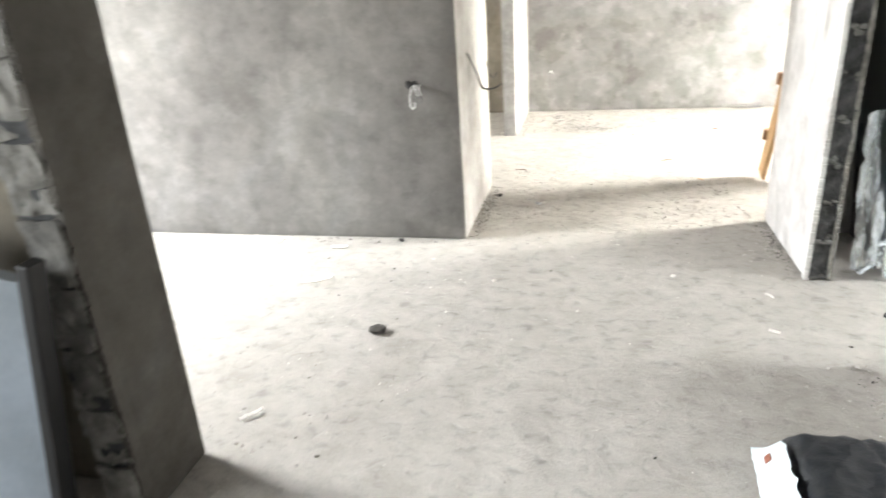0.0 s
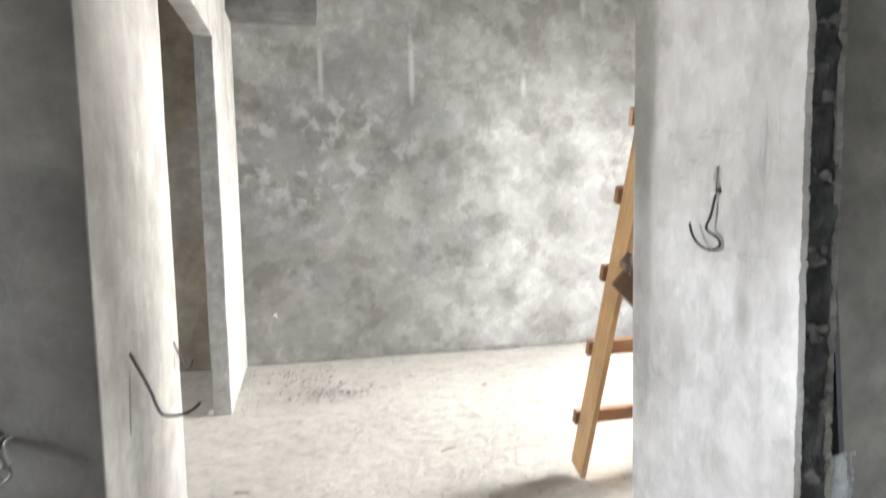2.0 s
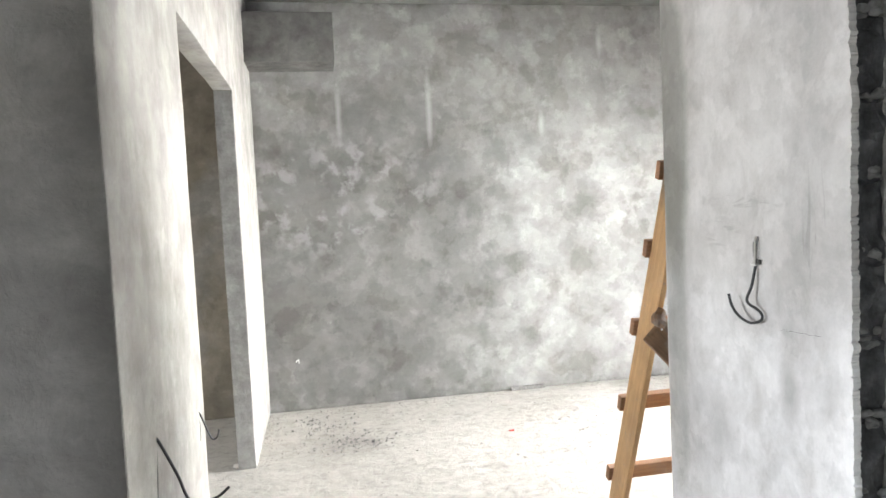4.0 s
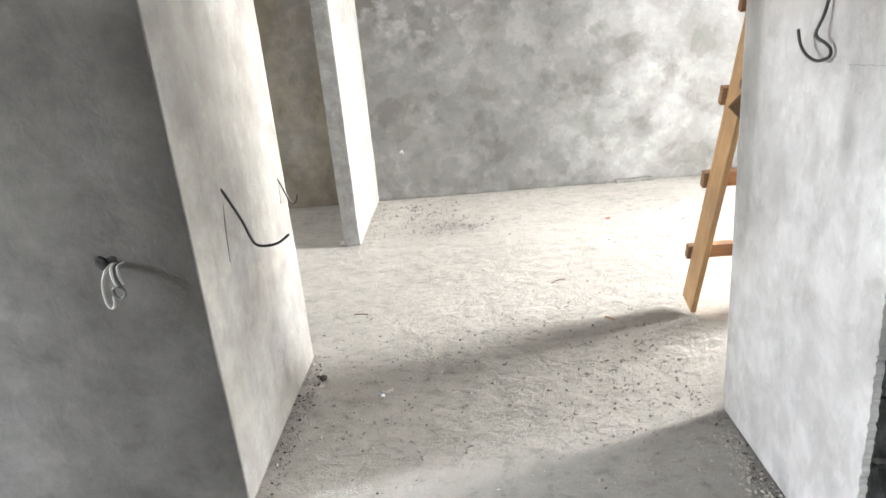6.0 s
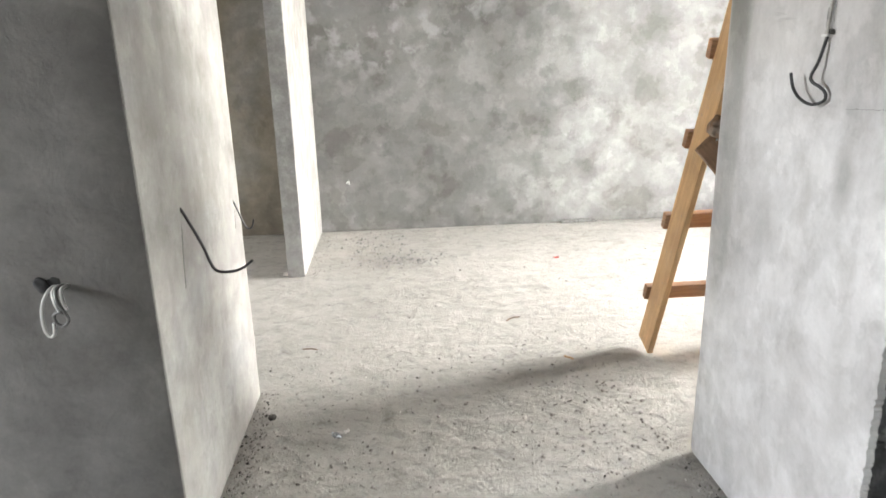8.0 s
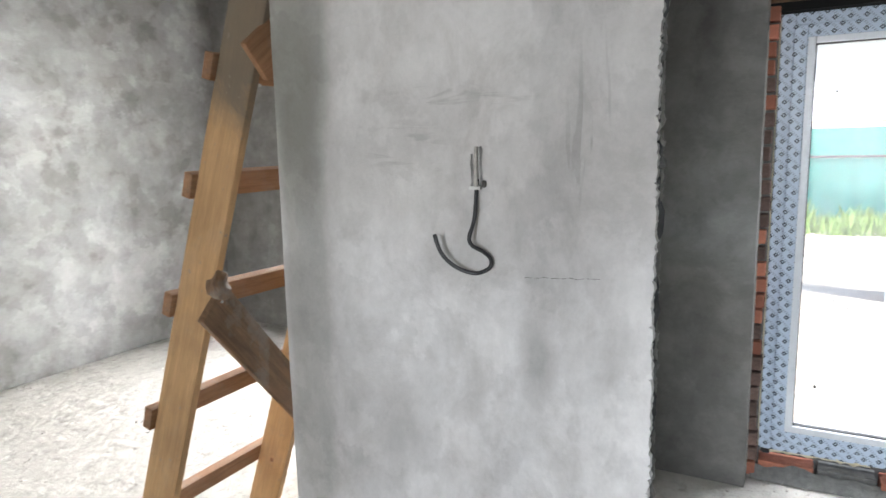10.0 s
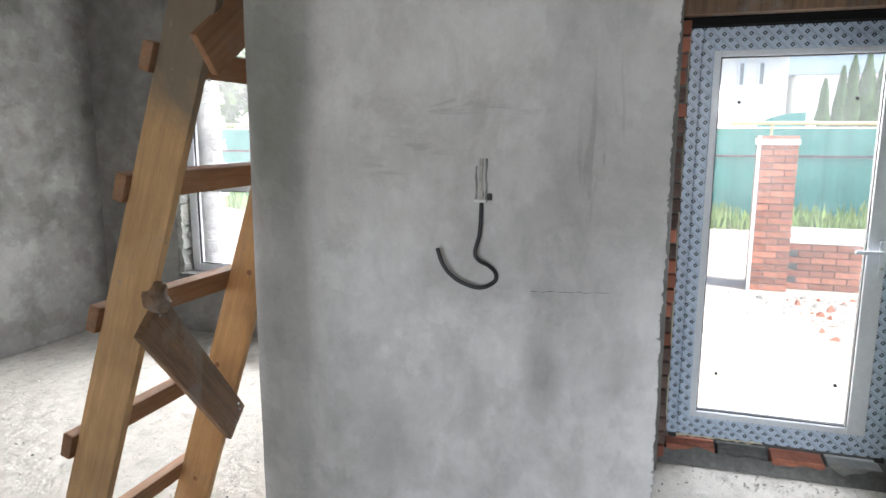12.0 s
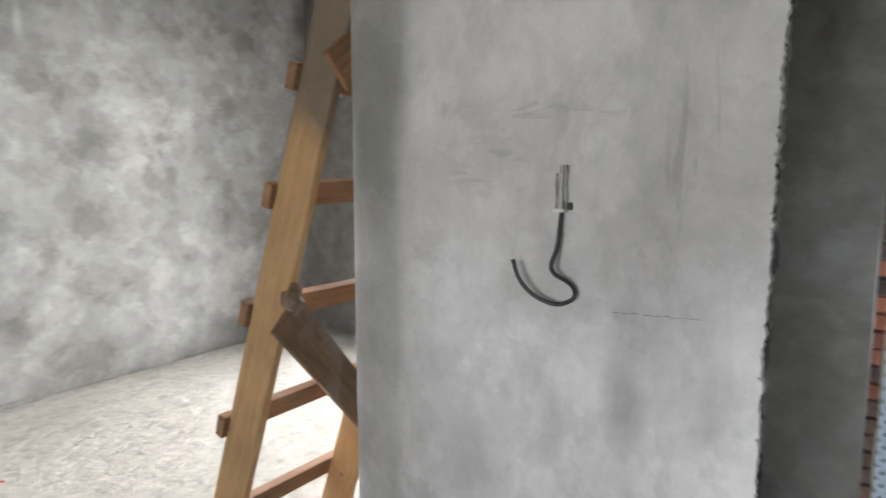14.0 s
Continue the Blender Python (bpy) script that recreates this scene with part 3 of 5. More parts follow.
# ---- the large structure ----
def floor_slab():
    """The dusty screed: a fine sheet with trodden lumps and heaps of sweepings along the walls."""
    nx, ny = 316, 406
    x0, x1, y0, y1 = -4.0, 4.5, -2.2, 7.95
    xs, ys = np.linspace(x0, x1, nx), np.linspace(y0, y1, ny)
    verts, faces = [], []
    for y in ys:
        for x in xs:
            p = Vector((x, y, 0))
            q = Vector((x * 5 + y * 2, y * 9 - x * 3, 0))
            worn = 0.35 + 0.65 * max(0.0, min(1.0, 0.5 + 1.6 * noise.noise(p * 0.9)))
            ridge = (1 - abs(noise.noise(q * 0.8))) ** 3
            h = 0.006 * noise.noise(p * 1.3) + worn * (0.003 * (ridge - 0.4) + 0.0045 * noise.noise(p * 9) + 0.003 * noise.noise(p * 21))
            verts.append((x, y, h - 0.003))
    for j in range(ny - 1):
        for i in range(nx - 1):
            if xs[i] > 3.46 and ys[j] < 3.88:
                continue
            a = j * nx + i
            faces.append((a, a + 1, a + nx + 1, a + nx))
    me = bpy.data.meshes.new("floor")
    me.from_pydata(verts, [], faces)
    me.materials.append(M_FLOOR)
    ob = new("floor", me)
    smooth(ob)
    return tagged(ob, "dusty trodden grey concrete screed strewn with crumbs", "floor", kind="structure")


floor_slab()
slab = part("floor_base", box(3.46, 4.72, 3.88, 8.1, -0.2, -0.02, bm=box(-4.3, 3.46, -2.5, 8.1, -0.2, -0.02)), M_MORTAR)
tagged(slab, "grey concrete slab under the screed", "slab", kind="structure")

H1, H2 = 3.2, 3.6
# hall
wall("wall_hall_north", -4.05, -0.72, 3.65, 3.77, 0, H1, M_HALL, "grey cement plastered partition wall")
wall("wall_partition_south_stub", -0.84, -0.72 + 0.003, 3.655, 4.74, 0, H2, M_JAMB, "pale plastered end of a partition wall")
wall("wall_partition_lintel", -0.845, -0.72, 4.74, 6.5, 2.61, H2, M_JAMB, "pale plastered lintel over a wide opening")
wall("wall_partition_north_stub", -0.845, -0.72, 6.5, 7.85, 0, H2, M_JAMB, "pale plastered wall stub beside the opening")
stub_end = part("bare_edge", box(-0.842, -0.7235, 6.492, 6.499, 0.002, 2.605, 0.003), M_REVEAL, bpy.data.objects["wall_partition_north_stub"], "bare grey concrete edge")
bmesh_edge = bmesh.new()
bmesh_edge.from_mesh(stub_end.data)
for k in range(1, 60):
    bmesh.ops.bisect_plane(bmesh_edge, geom=bmesh_edge.verts[:] + bmesh_edge.edges[:] + bmesh_edge.faces[:], plane_co=(0, 0, 2.605 * k / 60), plane_no=(0, 0, 1))
for v in bmesh_edge.verts:
    v.co.x += 0.0035 * noise.noise(Vector((v.co.x * 9, 0, v.co.z * 16)))
bmesh_edge.to_mesh(stub_end.data)
bmesh_edge.free()
wall("wall_hall_south", -4.05, 1.3, -2.45, -2.2, 0, H1, M_HALL, "grey cement plastered wall")
wall("wall_hall_west_a", -4.3, -4.0, -0.15, 1.65, 0, H1, M_HALL, "grey cement plastered outer wall")
wall("wall_hall_west_e", -4.3, -4.0, -2.45, -1.55, 0, H1, M_HALL, "grey cement plastered outer wall")
wall("wall_hall_west_f", -4.3, -4.0, -1.55, -0.15, 0, 0.9, M_HALL, "grey cement plastered wall under the window")
wall("wall_hall_west_g", -4.3, -4.0, -1.55, -0.15, 2.3, H1, M_HALL, "grey cement plastered wall over the window")
wall("wall_hall_west_b", -4.3, -4.0, 3.45, 5.2, 0, H2, M_HALL, "grey cement plastered outer wall")
wall("wall_back_west_b", -4.3, -4.0, 6.6, 8.1, 0, H2, M_BACK, "raw brown rendered outer wall")
wall("wall_back_west_c", -4.3, -4.0, 5.2, 6.6, 2.3, H2, M_BACK, "raw brown rendered wall over the window")
wall("wall_back_west_d", -4.3, -4.0, 5.2, 6.6, 0, 0.7, M_BACK, "raw brown rendered wall under the window")
wall("wall_hall_west_c", -4.3, -4.0, 1.65, 3.45, 2.4, H1, M_HALL, "grey cement plastered lintel of the outer wall")
wall("wall_hall_west_d", -4.3, -4.0, 1.65, 3.45, 0, 0.15, M_HALL, "grey cement plastered sill of the outer wall")
wall("wall_room_divider", -4.0, -1.408, 1.40, 1.57, 0, H1, M_BACK, "dim beige plastered dividing wall")
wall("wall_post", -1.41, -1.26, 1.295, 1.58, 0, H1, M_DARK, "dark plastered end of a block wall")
# pier between hall and vestibule, and the wall south of the doorway
wall("wall_pier", 1.058, 1.178, 3.232, 4.074, 0, H2, M_PIER, "bluish grey plastered pier with a rounded corner", bevel=0.03, step=0.1, raw_y=3.232)
wall("wall_doorway_south", 1.14, 1.26, -2.3, 2.385, 0, H1, M_PIER, "pale grey plastered wall beside the doorway", raw_y=2.385)
wall("wall_doorway_lintel", 1.07, 1.17, 2.385, 3.235, 2.35, H1, M_PIER, "plastered lintel of the doorway")
wall("wall_vestibule_north", 1.17, 3.4, 3.86, 4.04, 0, H2, M_HALL, "grey cement plastered wall of the vestibule")
wall("wall_vestibule_south", 1.26, 3.3, 1.78, 2.03, 0, H1, M_BLOCK_PALE, "bare pale block wall of the vestibule")
wall("wall_vestibule_east_a", 3.05, 3.45, 3.125, 3.87, 0, H1, M_HALL, "grey plastered outer wall beside the glazed door")
wall("wall_vestibule_east_b", 3.19, 3.45, 1.75, 2.03, 0, H1, M_HALL, "grey plastered outer wall beside the glazed door")
wall("wall_vestibule_east_c", 3.05, 3.45, 1.9, 3.25, 2.27, H1, M_HALL, "rough lintel over the glazed door")
# far room
wall("wall_far_south", 3.38, 4.6, 3.865, 4.035, 0, H2, M_EAST, "grey plastered wall of the far room")
wall("wall_back_north", -4.05, -0.8, 7.775, 8.0, 0, H2, M_BACK, "raw brown rendered wall of the back room")
wall("wall_far_north", -0.81, 4.7, 7.78, 8.0, 0, H2, M_FAR, "tall mottled grey plaster wall with pale damp spots", rough=0.005)
wall("wall_far_east_a", 4.35, 4.6, 7.01, 7.9, 0, H2, M_EAST, "grey plastered outer wall beside the window")
wall("wall_far_east_b", 4.35, 4.6, 3.95, 4.9, 0, H2, M_EAST, "grey plastered outer wall beside the window")
wall("wall_far_east_c", 4.35, 4.6, 4.9, 7.01, 0, 0.48, M_EAST, "grey plastered wall under the window")
wall("wall_far_east_d", 4.35, 4.6, 4.9, 7.01, 2.5, H2, M_EAST, "grey plastered wall over the window")
wall("wall_far_upper_south", -0.82, 1.06, 3.66, 3.9, H1, H2, M_HALL, "grey plastered wall above the opening")
beam = wall("beam", -0.72, 0.0, 7.38, 7.78, 3.0, 3.4, M_BEAM, "rough grey concrete beam end in the corner")
beam["category"] = "beam"
for nm, b6, lab in (("ceiling_hall", (-4.3, 3.45, -2.45, 3.87, H1, H1 + 0.2), "bare grey concrete ceiling slab"),
                    ("ceiling_far_room", (-4.3, 4.7, 3.66, 8.1, H2, H2 + 0.2), "bare grey concrete ceiling slab")):
    tagged(part(nm, box(*b6), M_HALL), lab, "ceiling", kind="structure")
tagged(part("ground", box(-400, 400, -400, 400, -0.4, -0.06), M_SAND), "pale trodden sandy yard", "ground", kind="structure")



# ---- raw block ends of the doorway, with ragged plaster lips ----
def ragged_skin(name, x0, x1, y_edge, y_in, z0, z1, seed, material, parent):
    """A thin plaster lip whose free edge is broken off unevenly."""
    bm = bmesh.new()
    n = 800
    rnd = random.Random(seed)
    grids = []
    for x in (x0, x1):
        col = []
        for i in range(n + 1):
            z = z0 + (z1 - z0) * i / n
            p = Vector((seed * 3.1, 0, z))
            wob = 0.006 * noise.noise(p * 3) + 0.004 * noise.noise(p * 11) * noise.noise(p * 2.3) + 0.0025 * noise.noise(p * 37) + 0.004 * noise.noise(p * 83) + 0.003 * noise.noise(p * 160)
            if rnd.random() < 0.12:
                wob += rnd.uniform(0.0, 0.006)
            col.append((bm.verts.new((x + 0.003 * noise.noise(p * 30), y_edge + wob, z)), bm.verts.new((x, y_in, z))))
        grids.append(col)
    A, B = grids
    for i in range(n):
        bm.faces.new((A[i][0], A[i + 1][0], A[i + 1][1], A[i][1]))
        bm.faces.new((B[i][0], B[i][1], B[i + 1][1], B[i + 1][0]))
        bm.faces.new((A[i][0], B[i][0], B[i + 1][0], A[i + 1][0]))
    bmesh.ops.recalc_face_normals(bm, faces=bm.faces)
    return part(name, bm, material, parent)


def block_piece(w, d, h, seed):
    """One rough concrete block with chipped edges."""
    bm = box(-w / 2, w / 2, -d / 2, d / 2, -h / 2, h / 2)
    bmesh.ops.subdivide_edges(bm, edges=bm.edges[:], cuts=7, use_grid_fill=True)
    for v in bm.verts:
        v.co += noise.noise_vector(v.co * 22 + Vector((seed * 7.7, 0, 0))) * 0.013 + noise.noise_vector(v.co * 60 + Vector((seed, 0, 0))) * 0.006
        v.co.y += noise.noise(v.co * 12 + Vector((0, seed * 3.3, 0))) * 0.014
    me = bpy.data.meshes.new("block")
    bm.to_mesh(me)
    bm.free()
    return me


def block_end(parent, xc, w, yc, d, z_top, heights, material, seed):
    meshes = [block_piece(w, d, heights - 0.012, seed + k) for k in range(4)]
    for me in meshes:
        me.materials.append(material)
    z, i = 0.0, 0
    while z < z_top - 0.05:
        ob = new("block", meshes[i % 4])
        ob.parent = parent
        ob.location = (xc + 0.003 * math.sin(i * 2.1), yc + 0.003 * math.sin(i * 1.3), z + heights / 2)
        if i % 2:
            ob.rotation_euler = (0, math.pi, 0)
        z += heights
        i += 1


pier = bpy.data.objects["wall_pier"]
part("mortar", box(1.076, 1.162, 3.220, 3.236, 0, H1), M_BLOCK, pier)
block_end(pier, 1.121, 0.078, 3.226, 0.034, 2.5, 0.195, M_BLOCK, 1)
ragged_skin("plaster_lip", 1.0572, 1.078, 3.196, 3.240, 0, H1, 1, M_PIER, pier)
ragged_skin("plaster_lip", 1.160, 1.1785, 3.205, 3.24, 0, H1, 2, M_BLOCK_MID, pier)


def mortar_blobs(parent, x0, x1, y, z_top, seed):
    """Mortar squeezed out of the bed joints, set in uneven clots."""
    rnd = random.Random(seed)
    for i in range(int(z_top / 0.195) + 1):
        bm = bmesh.new()
        for _ in range(5):
            r = rnd.uniform(0.006, 0.016)
            m4 = Matrix.Translation((rnd.uniform(x0, x1), y + rnd.uniform(-0.004, 0.004), i * 0.195 + rnd.gauss(0, 0.012) + 0.01))
            bmesh.ops.create_icosphere(bm, subdivisions=2, radius=r, matrix=m4 @ Matrix.Diagonal((1.3, 0.8, 0.8, 1)))
        for v in bm.verts:
            v.co += noise.noise_vector(v.co * 70) * 0.006
        part("mortar_clot", bm, M_MORTAR, parent)


mortar_blobs(pier, 1.09, 1.15, 3.21, 2.5, 4)
dsouth = bpy.data.objects["wall_doorway_south"]
ragged_skin("plaster_lip", 1.1392, 1.158, 2.397, 2.36, 0, H1, 3, M_PIER, dsouth)
block_end(dsouth, 1.20, 0.09, 2.388, 0.02, 2.4, 0.195, M_BLOCK, 11)
post = bpy.data.objects["wall_post"]
part("mortar", box(-1.405, -1.27, 1.278, 1.298, 0, 2.6), M_BLOCK, post)
block_end(post, -1.338, 0.128, 1.285, 0.034, 2.6, 0.195, M_BLOCK_MID, 21)
ragged_skin("plaster_lip", -1.283, -1.2595, 1.268, 1.31, 0, 2.9, 5, M_DARK, post)


# ---- the ladder ----
def ladder():
    L = thing("ladder", "home-made pine plank ladder with nailed rungs leaning on a plastered wall", "ladder", at=(1.24, 5.0, 0))
    lean = -0.310

    def at(x, z, off=0.0):
        return Vector((x + 0.045 * z, lean * z + off, z))
    for x in (0.0, 0.605):
        rail = plank_part("rail", at(x, 0.025, 0.007), at(x, 2.72, 0.007), (0, 1, 0), 0.146, 0.028, M_WOOD_RAIL, L)
        for k, z in enumerate((0.22, 0.55, 0.72, 1.12, 1.5)):
            bm = bmesh.new()
            bmesh.ops.create_cone(bm, segments=10, radius1=0.012, radius2=0.008, depth=0.003, cap_ends=True)
            kn = part("knot", bm, M_WOOD_DARK, rail)
            kn.matrix_basis = Matrix.Translation((-0.0145 if x == 0 else 0.0145, 0.03 * math.sin(k * 4.1), z - 1.35)) @ pose(0, 0, 0, 0, 90, 0)
    for i, z in enumerate((0.322, 0.728, 1.132, 1.515, 1.865, 2.25)):
        c0, c1 = at(-0.036, z, 0.100), at(0.650, z + 0.008 * math.sin(i * 2.3), 0.100)
        plank_part("rung", c0, c1, (0, lean, 1), 0.080, 0.036, M_WOOD_DARK, L, "red-brown plank rung")
    plank_part("brace", at(-0.022, 1.155, -0.081), at(0.64, 0.535, -0.081), (1, 0, 1), 0.142, 0.024, M_WOOD_OLD, L, "dirty diagonal brace")
    plank_part("brace", at(-0.03, 1.86, -0.081), at(0.66, 2.51, -0.081), (1, 0, -1), 0.125, 0.024, M_WOOD_DARK, L, "diagonal brace")
    for x, z in ((0.0, 1.18), (0.01, 1.15), (0.62, 0.60), (0.60, 0.63), (0.01, 1.84), (-0.005, 1.80)):
        bm = bmesh.new()
        bmesh.ops.create_cone(bm, segments=8, radius1=0.005, radius2=0.004, depth=0.004, cap_ends=True)
        nail = part("nail", bm, M_STEEL, L)
        nail.matrix_basis = Matrix.Translation(at(x, z, -0.095)) @ pose(0, 0, 0, 90, 0, 0)
    rag = bmesh.new()
    bmesh.ops.create_icosphere(rag, subdivisions=3, radius=0.04)
    for v in rag.verts:
        v.co += noise.noise_vector(v.co * 30) * 0.018
        v.co.x *= 0.7
    r = part("mortar_lump", rag, M_WOOD_OLD, L, "dried mortar lump on the rail")
    r.location = at(-0.01, 1.205, -0.085)
    return L


ladder()


# ---- cables in the plaster ----
def cable(name, label, runs, radius, material, group="", hole=None):
    c = thing(name, label, "cable", group, at=runs[0][0])
    o = Vector(runs[0][0])
    for pts in runs:
        smooth(part("strand", tube([Vector(p) - o for p in pts], radius, 8), material, c))
    if hole:
        r, normal = hole
        bm = bmesh.new()
        bmesh.ops.create_icosphere(bm, subdivisions=3, radius=r)
        for v in bm.verts:
            k = 1 + 0.35 * noise.noise(v.co * 60)
            v.co *= k
        for v in bm.verts:
            d = v.co.dot(Vector(normal))
            v.co -= Vector(normal) * d * 0.85
        part("hole", bm, M_RUBBER, c, "dark broken hole in the plaster")
    return c


cable("wall_cable", "black cable hooking out of a chased groove in the pier",
      [[(1.057, 3.543, 1.55), (1.046, 3.541, 1.51), (1.036, 3.541, 1.47), (1.025, 3.547, 1.436), (1.026, 3.540, 1.420), (1.036, 3.522, 1.408), (1.045, 3.510, 1.392),
        (1.044, 3.513, 1.374), (1.030, 3.540, 1.364), (1.022, 3.580, 1.378), (1.018, 3.608, 1.405), (1.016, 3.621, 1.441)]], 0.0042, M_CABLE)
chase = thing("cable_chase", "short grey chased groove with a pale cable clip in the pier", "groove", at=(1.055, 3.543, 1.57))
for dy, h in ((0.010, 0.07), (-0.010, 0.085)):
    bm = bmesh.new()
    for i in range(14):
        z = -0.04 + h * i / 13
        w = 0.0018 + 0.0018 * noise.noise(Vector((z * 70, dy * 90, 0)))
        for s in (-1, 1):
            bm.verts.new((-0.0005 - 0.002 * (s > 0), dy + s * w + 0.002 * noise.noise(Vector((z * 40, 5, dy))), z))
    bm.verts.ensure_lookup_table()
    for i in range(13):
        bm.faces.new((bm.verts[2 * i], bm.verts[2 * i + 1], bm.verts[2 * i + 3], bm.verts[2 * i + 2]))
    part("groove_edge", bm, M_LIP, chase, "broken grey edge of the groove")
part("inner_cable", tube([(-0.001, 0, 0.045), (-0.003, 0.001, 0.0), (-0.006, -0.002, -0.035)], 0.004), M_PEBBLE, chase)
part("clip", box(-0.012, 0.0, -0.012, 0.012, -0.040, -0.034, 0.001), M_CABLE_PALE, chase)
bm = bmesh.new()
for i in range(31):
    y = -0.10 - 0.15 * i / 30
    z = -0.212 + 0.008 * i / 30 + 0.003 * noise.noise(Vector((y * 60, 0, 0)))
    w = 0.0008 * (0.4 + abs(noise.noise(Vector((y * 90, 4, 0)))))
    bm.verts.new((-0.0005, y, z - w))
    bm.verts.new((-0.0005, y, z + w))
bm.verts.ensure_lookup_table()
for i in range(30):
    if i % 7 != 3:
        bm.faces.new([bm.verts[2 * i + k] for k in (0, 1, 3, 2)])
part("hairline_crack", bm, M_DIRT, chase, "dark hairline crack in the plaster")
part("crumb", box(-0.006, 0.001, -0.022, -0.012, -0.036, -0.022, 0.003), M_DIRT, chase)

cable("wall_cable", "black cable springing out of the pale partition end",
      [[(-0.722, 3.965, 1.072), (-0.708, 3.963, 1.050), (-0.664, 3.960, 0.950), (-0.645, 3.955, 0.895), (-0.632, 3.955, 0.868), (-0.612, 3.955, 0.858), (-0.576, 3.960, 0.857), (-0.545, 3.970, 0.865), (-0.517, 3.985, 0.884)]],
      0.0048, M_CABLE, "cables on the partition end", (0.009, (1, 0, 0)))
# two thin strands added flat on the wall as the cables' shadow lines
cable("cable_shadow_strand", "thin grey strand standing in for a cable's shadow on the partition end",
      [[(-0.7195, 3.976, 1.068), (-0.7165, 3.936, 0.956), (-0.716, 3.911, 0.823)]], 0.0016, M_CABLE_DULL, "wires on the partition end")
cable("cable_shadow_strand", "thin grey strand standing in for a cable's shadow on the partition end",
      [[(-0.7195, 4.634, 0.960), (-0.7165, 4.632, 0.90), (-0.716, 4.619, 0.838)]], 0.0016, M_CABLE_DULL, "wires on the partition end")
cable("wall_cable", "thin black cable springing out of the partition edge",
      [[(-0.722, 4.630, 0.962), (-0.710, 4.638, 0.93), (-0.690, 4.650, 0.86), (-0.678, 4.655, 0.832), (-0.668, 4.660, 0.826), (-0.657, 4.668, 0.835), (-0.650, 4.675, 0.862)]],
      0.0038, M_CABLE, "cables on the partition end", (0.007, (1, 0, 0)))
sock = cable("socket_cables", "bundle of bare looped cable ends hanging from a socket hole",
             [[(-0.972, 3.652, 0.935), (-0.975, 3.615, 0.930), (-0.985, 3.597, 0.900), (-0.990, 3.594, 0.862), (-0.988, 3.594, 0.826), (-0.976, 3.592, 0.812), (-0.964, 3.590, 0.822), (-0.962, 3.592, 0.850)],
              [(-0.950, 3.652, 0.937), (-0.952, 3.612, 0.935), (-0.942, 3.592, 0.905), (-0.925, 3.588, 0.876), (-0.922, 3.588, 0.856), (-0.938, 3.590, 0.842), (-0.955, 3.592, 0.850), (-0.958, 3.592, 0.872), (-0.942, 3.590, 0.880), (-0.928, 3.590, 0.872)],
              [(-0.962, 3.652, 0.935), (-0.960, 3.612, 0.932), (-0.951, 3.594, 0.905), (-0.940, 3.590, 0.878)],
              [(-0.938, 3.652, 0.935), (-0.940, 3.614, 0.934), (-0.930, 3.596, 0.905), (-0.922, 3.592, 0.885)]],
             0.0046, M_CABLE_PALE, "", (0.026, (0, 1, 0)))
for k, ch in enumerate([c for c in sock.children if c.name.startswith("strand")]):
    if k == 1:
        ch.data.materials[0] = M_CABLE_DULL
bm = bmesh.new()
bmesh.ops.create_icosphere(bm, subdivisions=3, radius=0.022)
for v in bm.verts:
    v.co *= 1 + 0.4 * noise.noise(v.co * 50)
    v.co.y *= 0.35
clot = part("hole", bm, M_RUBBER, sock, "dark broken hole in the plaster")
clot.location = (-0.032, -0.004, 0.004)
cable("wall_cable", "black cable looped out of the pale doorway wall",
      [[(1.142, 2.183, 0.958), (1.125, 2.196, 0.962), (1.105, 2.208, 0.955), (1.086, 2.222, 0.925), (1.075, 2.222, 0.900), (1.080, 2.212, 0.893), (1.098, 2.192, 0.912), (1.108, 2.186, 0.920), (1.098, 2.184, 0.905), (1.070, 2.172, 0.888), (1.039, 2.162, 0.874)],
       [(1.142, 2.180, 0.962), (1.128, 2.168, 0.945), (1.118, 2.150, 0.905), (1.108, 2.125, 0.862)]], 0.0040, M_CABLE, "cables on the doorway wall", (0.014, (1, 0, 0)))
cable("wall_cable", "black cable looped out low on the pale doorway wall",
      [[(1.142, 2.176, 0.481), (1.125, 2.182, 0.455), (1.108, 2.196, 0.405), (1.098, 2.206, 0.368), (1.080, 2.222, 0.352), (1.052, 2.248, 0.322), (1.034, 2.260, 0.300), (1.036, 2.256, 0.292), (1.056, 2.240, 0.310), (1.082, 2.220, 0.338)],
       [(1.142, 2.174, 0.481), (1.134, 2.188, 0.440), (1.130, 2.205, 0.370), (1.132, 2.226, 0.290)]], 0.0040, M_CABLE, "cables on the doorway wall", (0.014, (1, 0, 0)))
cable("wall_cable", "short pale cable stub low on the mottled wall",
      [[(-0.45, 7.785, 0.46), (-0.45, 7.75, 0.465), (-0.445, 7.735, 0.44)], [(-0.46, 7.785, 0.46), (-0.47, 7.745, 0.45)]], 0.006, M_CABLE_PALE)


# ---- leaning panel, polythene and sack ----
# the sheet's black colour paints the shade in the gap behind the pier
panel = thing("leaning_panel", "sheet panel coloured black for its shaded gap, with a blue-grey edge, leaning on the pier", "panel", at=(1.475, 3.42, 0.0))
bm, m = plank((0.0, 0.22, 0.003), (-0.195, 0.22, 2.2), (0, 1, 0), 0.42, 0.022, 0.002)
part("sheet", bm, M_SHADED_SHEET, panel).matrix_basis = m
bm, m = plank((0.0, 0.0, 0.003), (-0.195, 0.0, 2.2), (0, 1, 0), 0.010, 0.020, 0.002)
part("edge_trim", bm, M_EDGE, panel, "blue-grey edge strip").matrix_basis = m


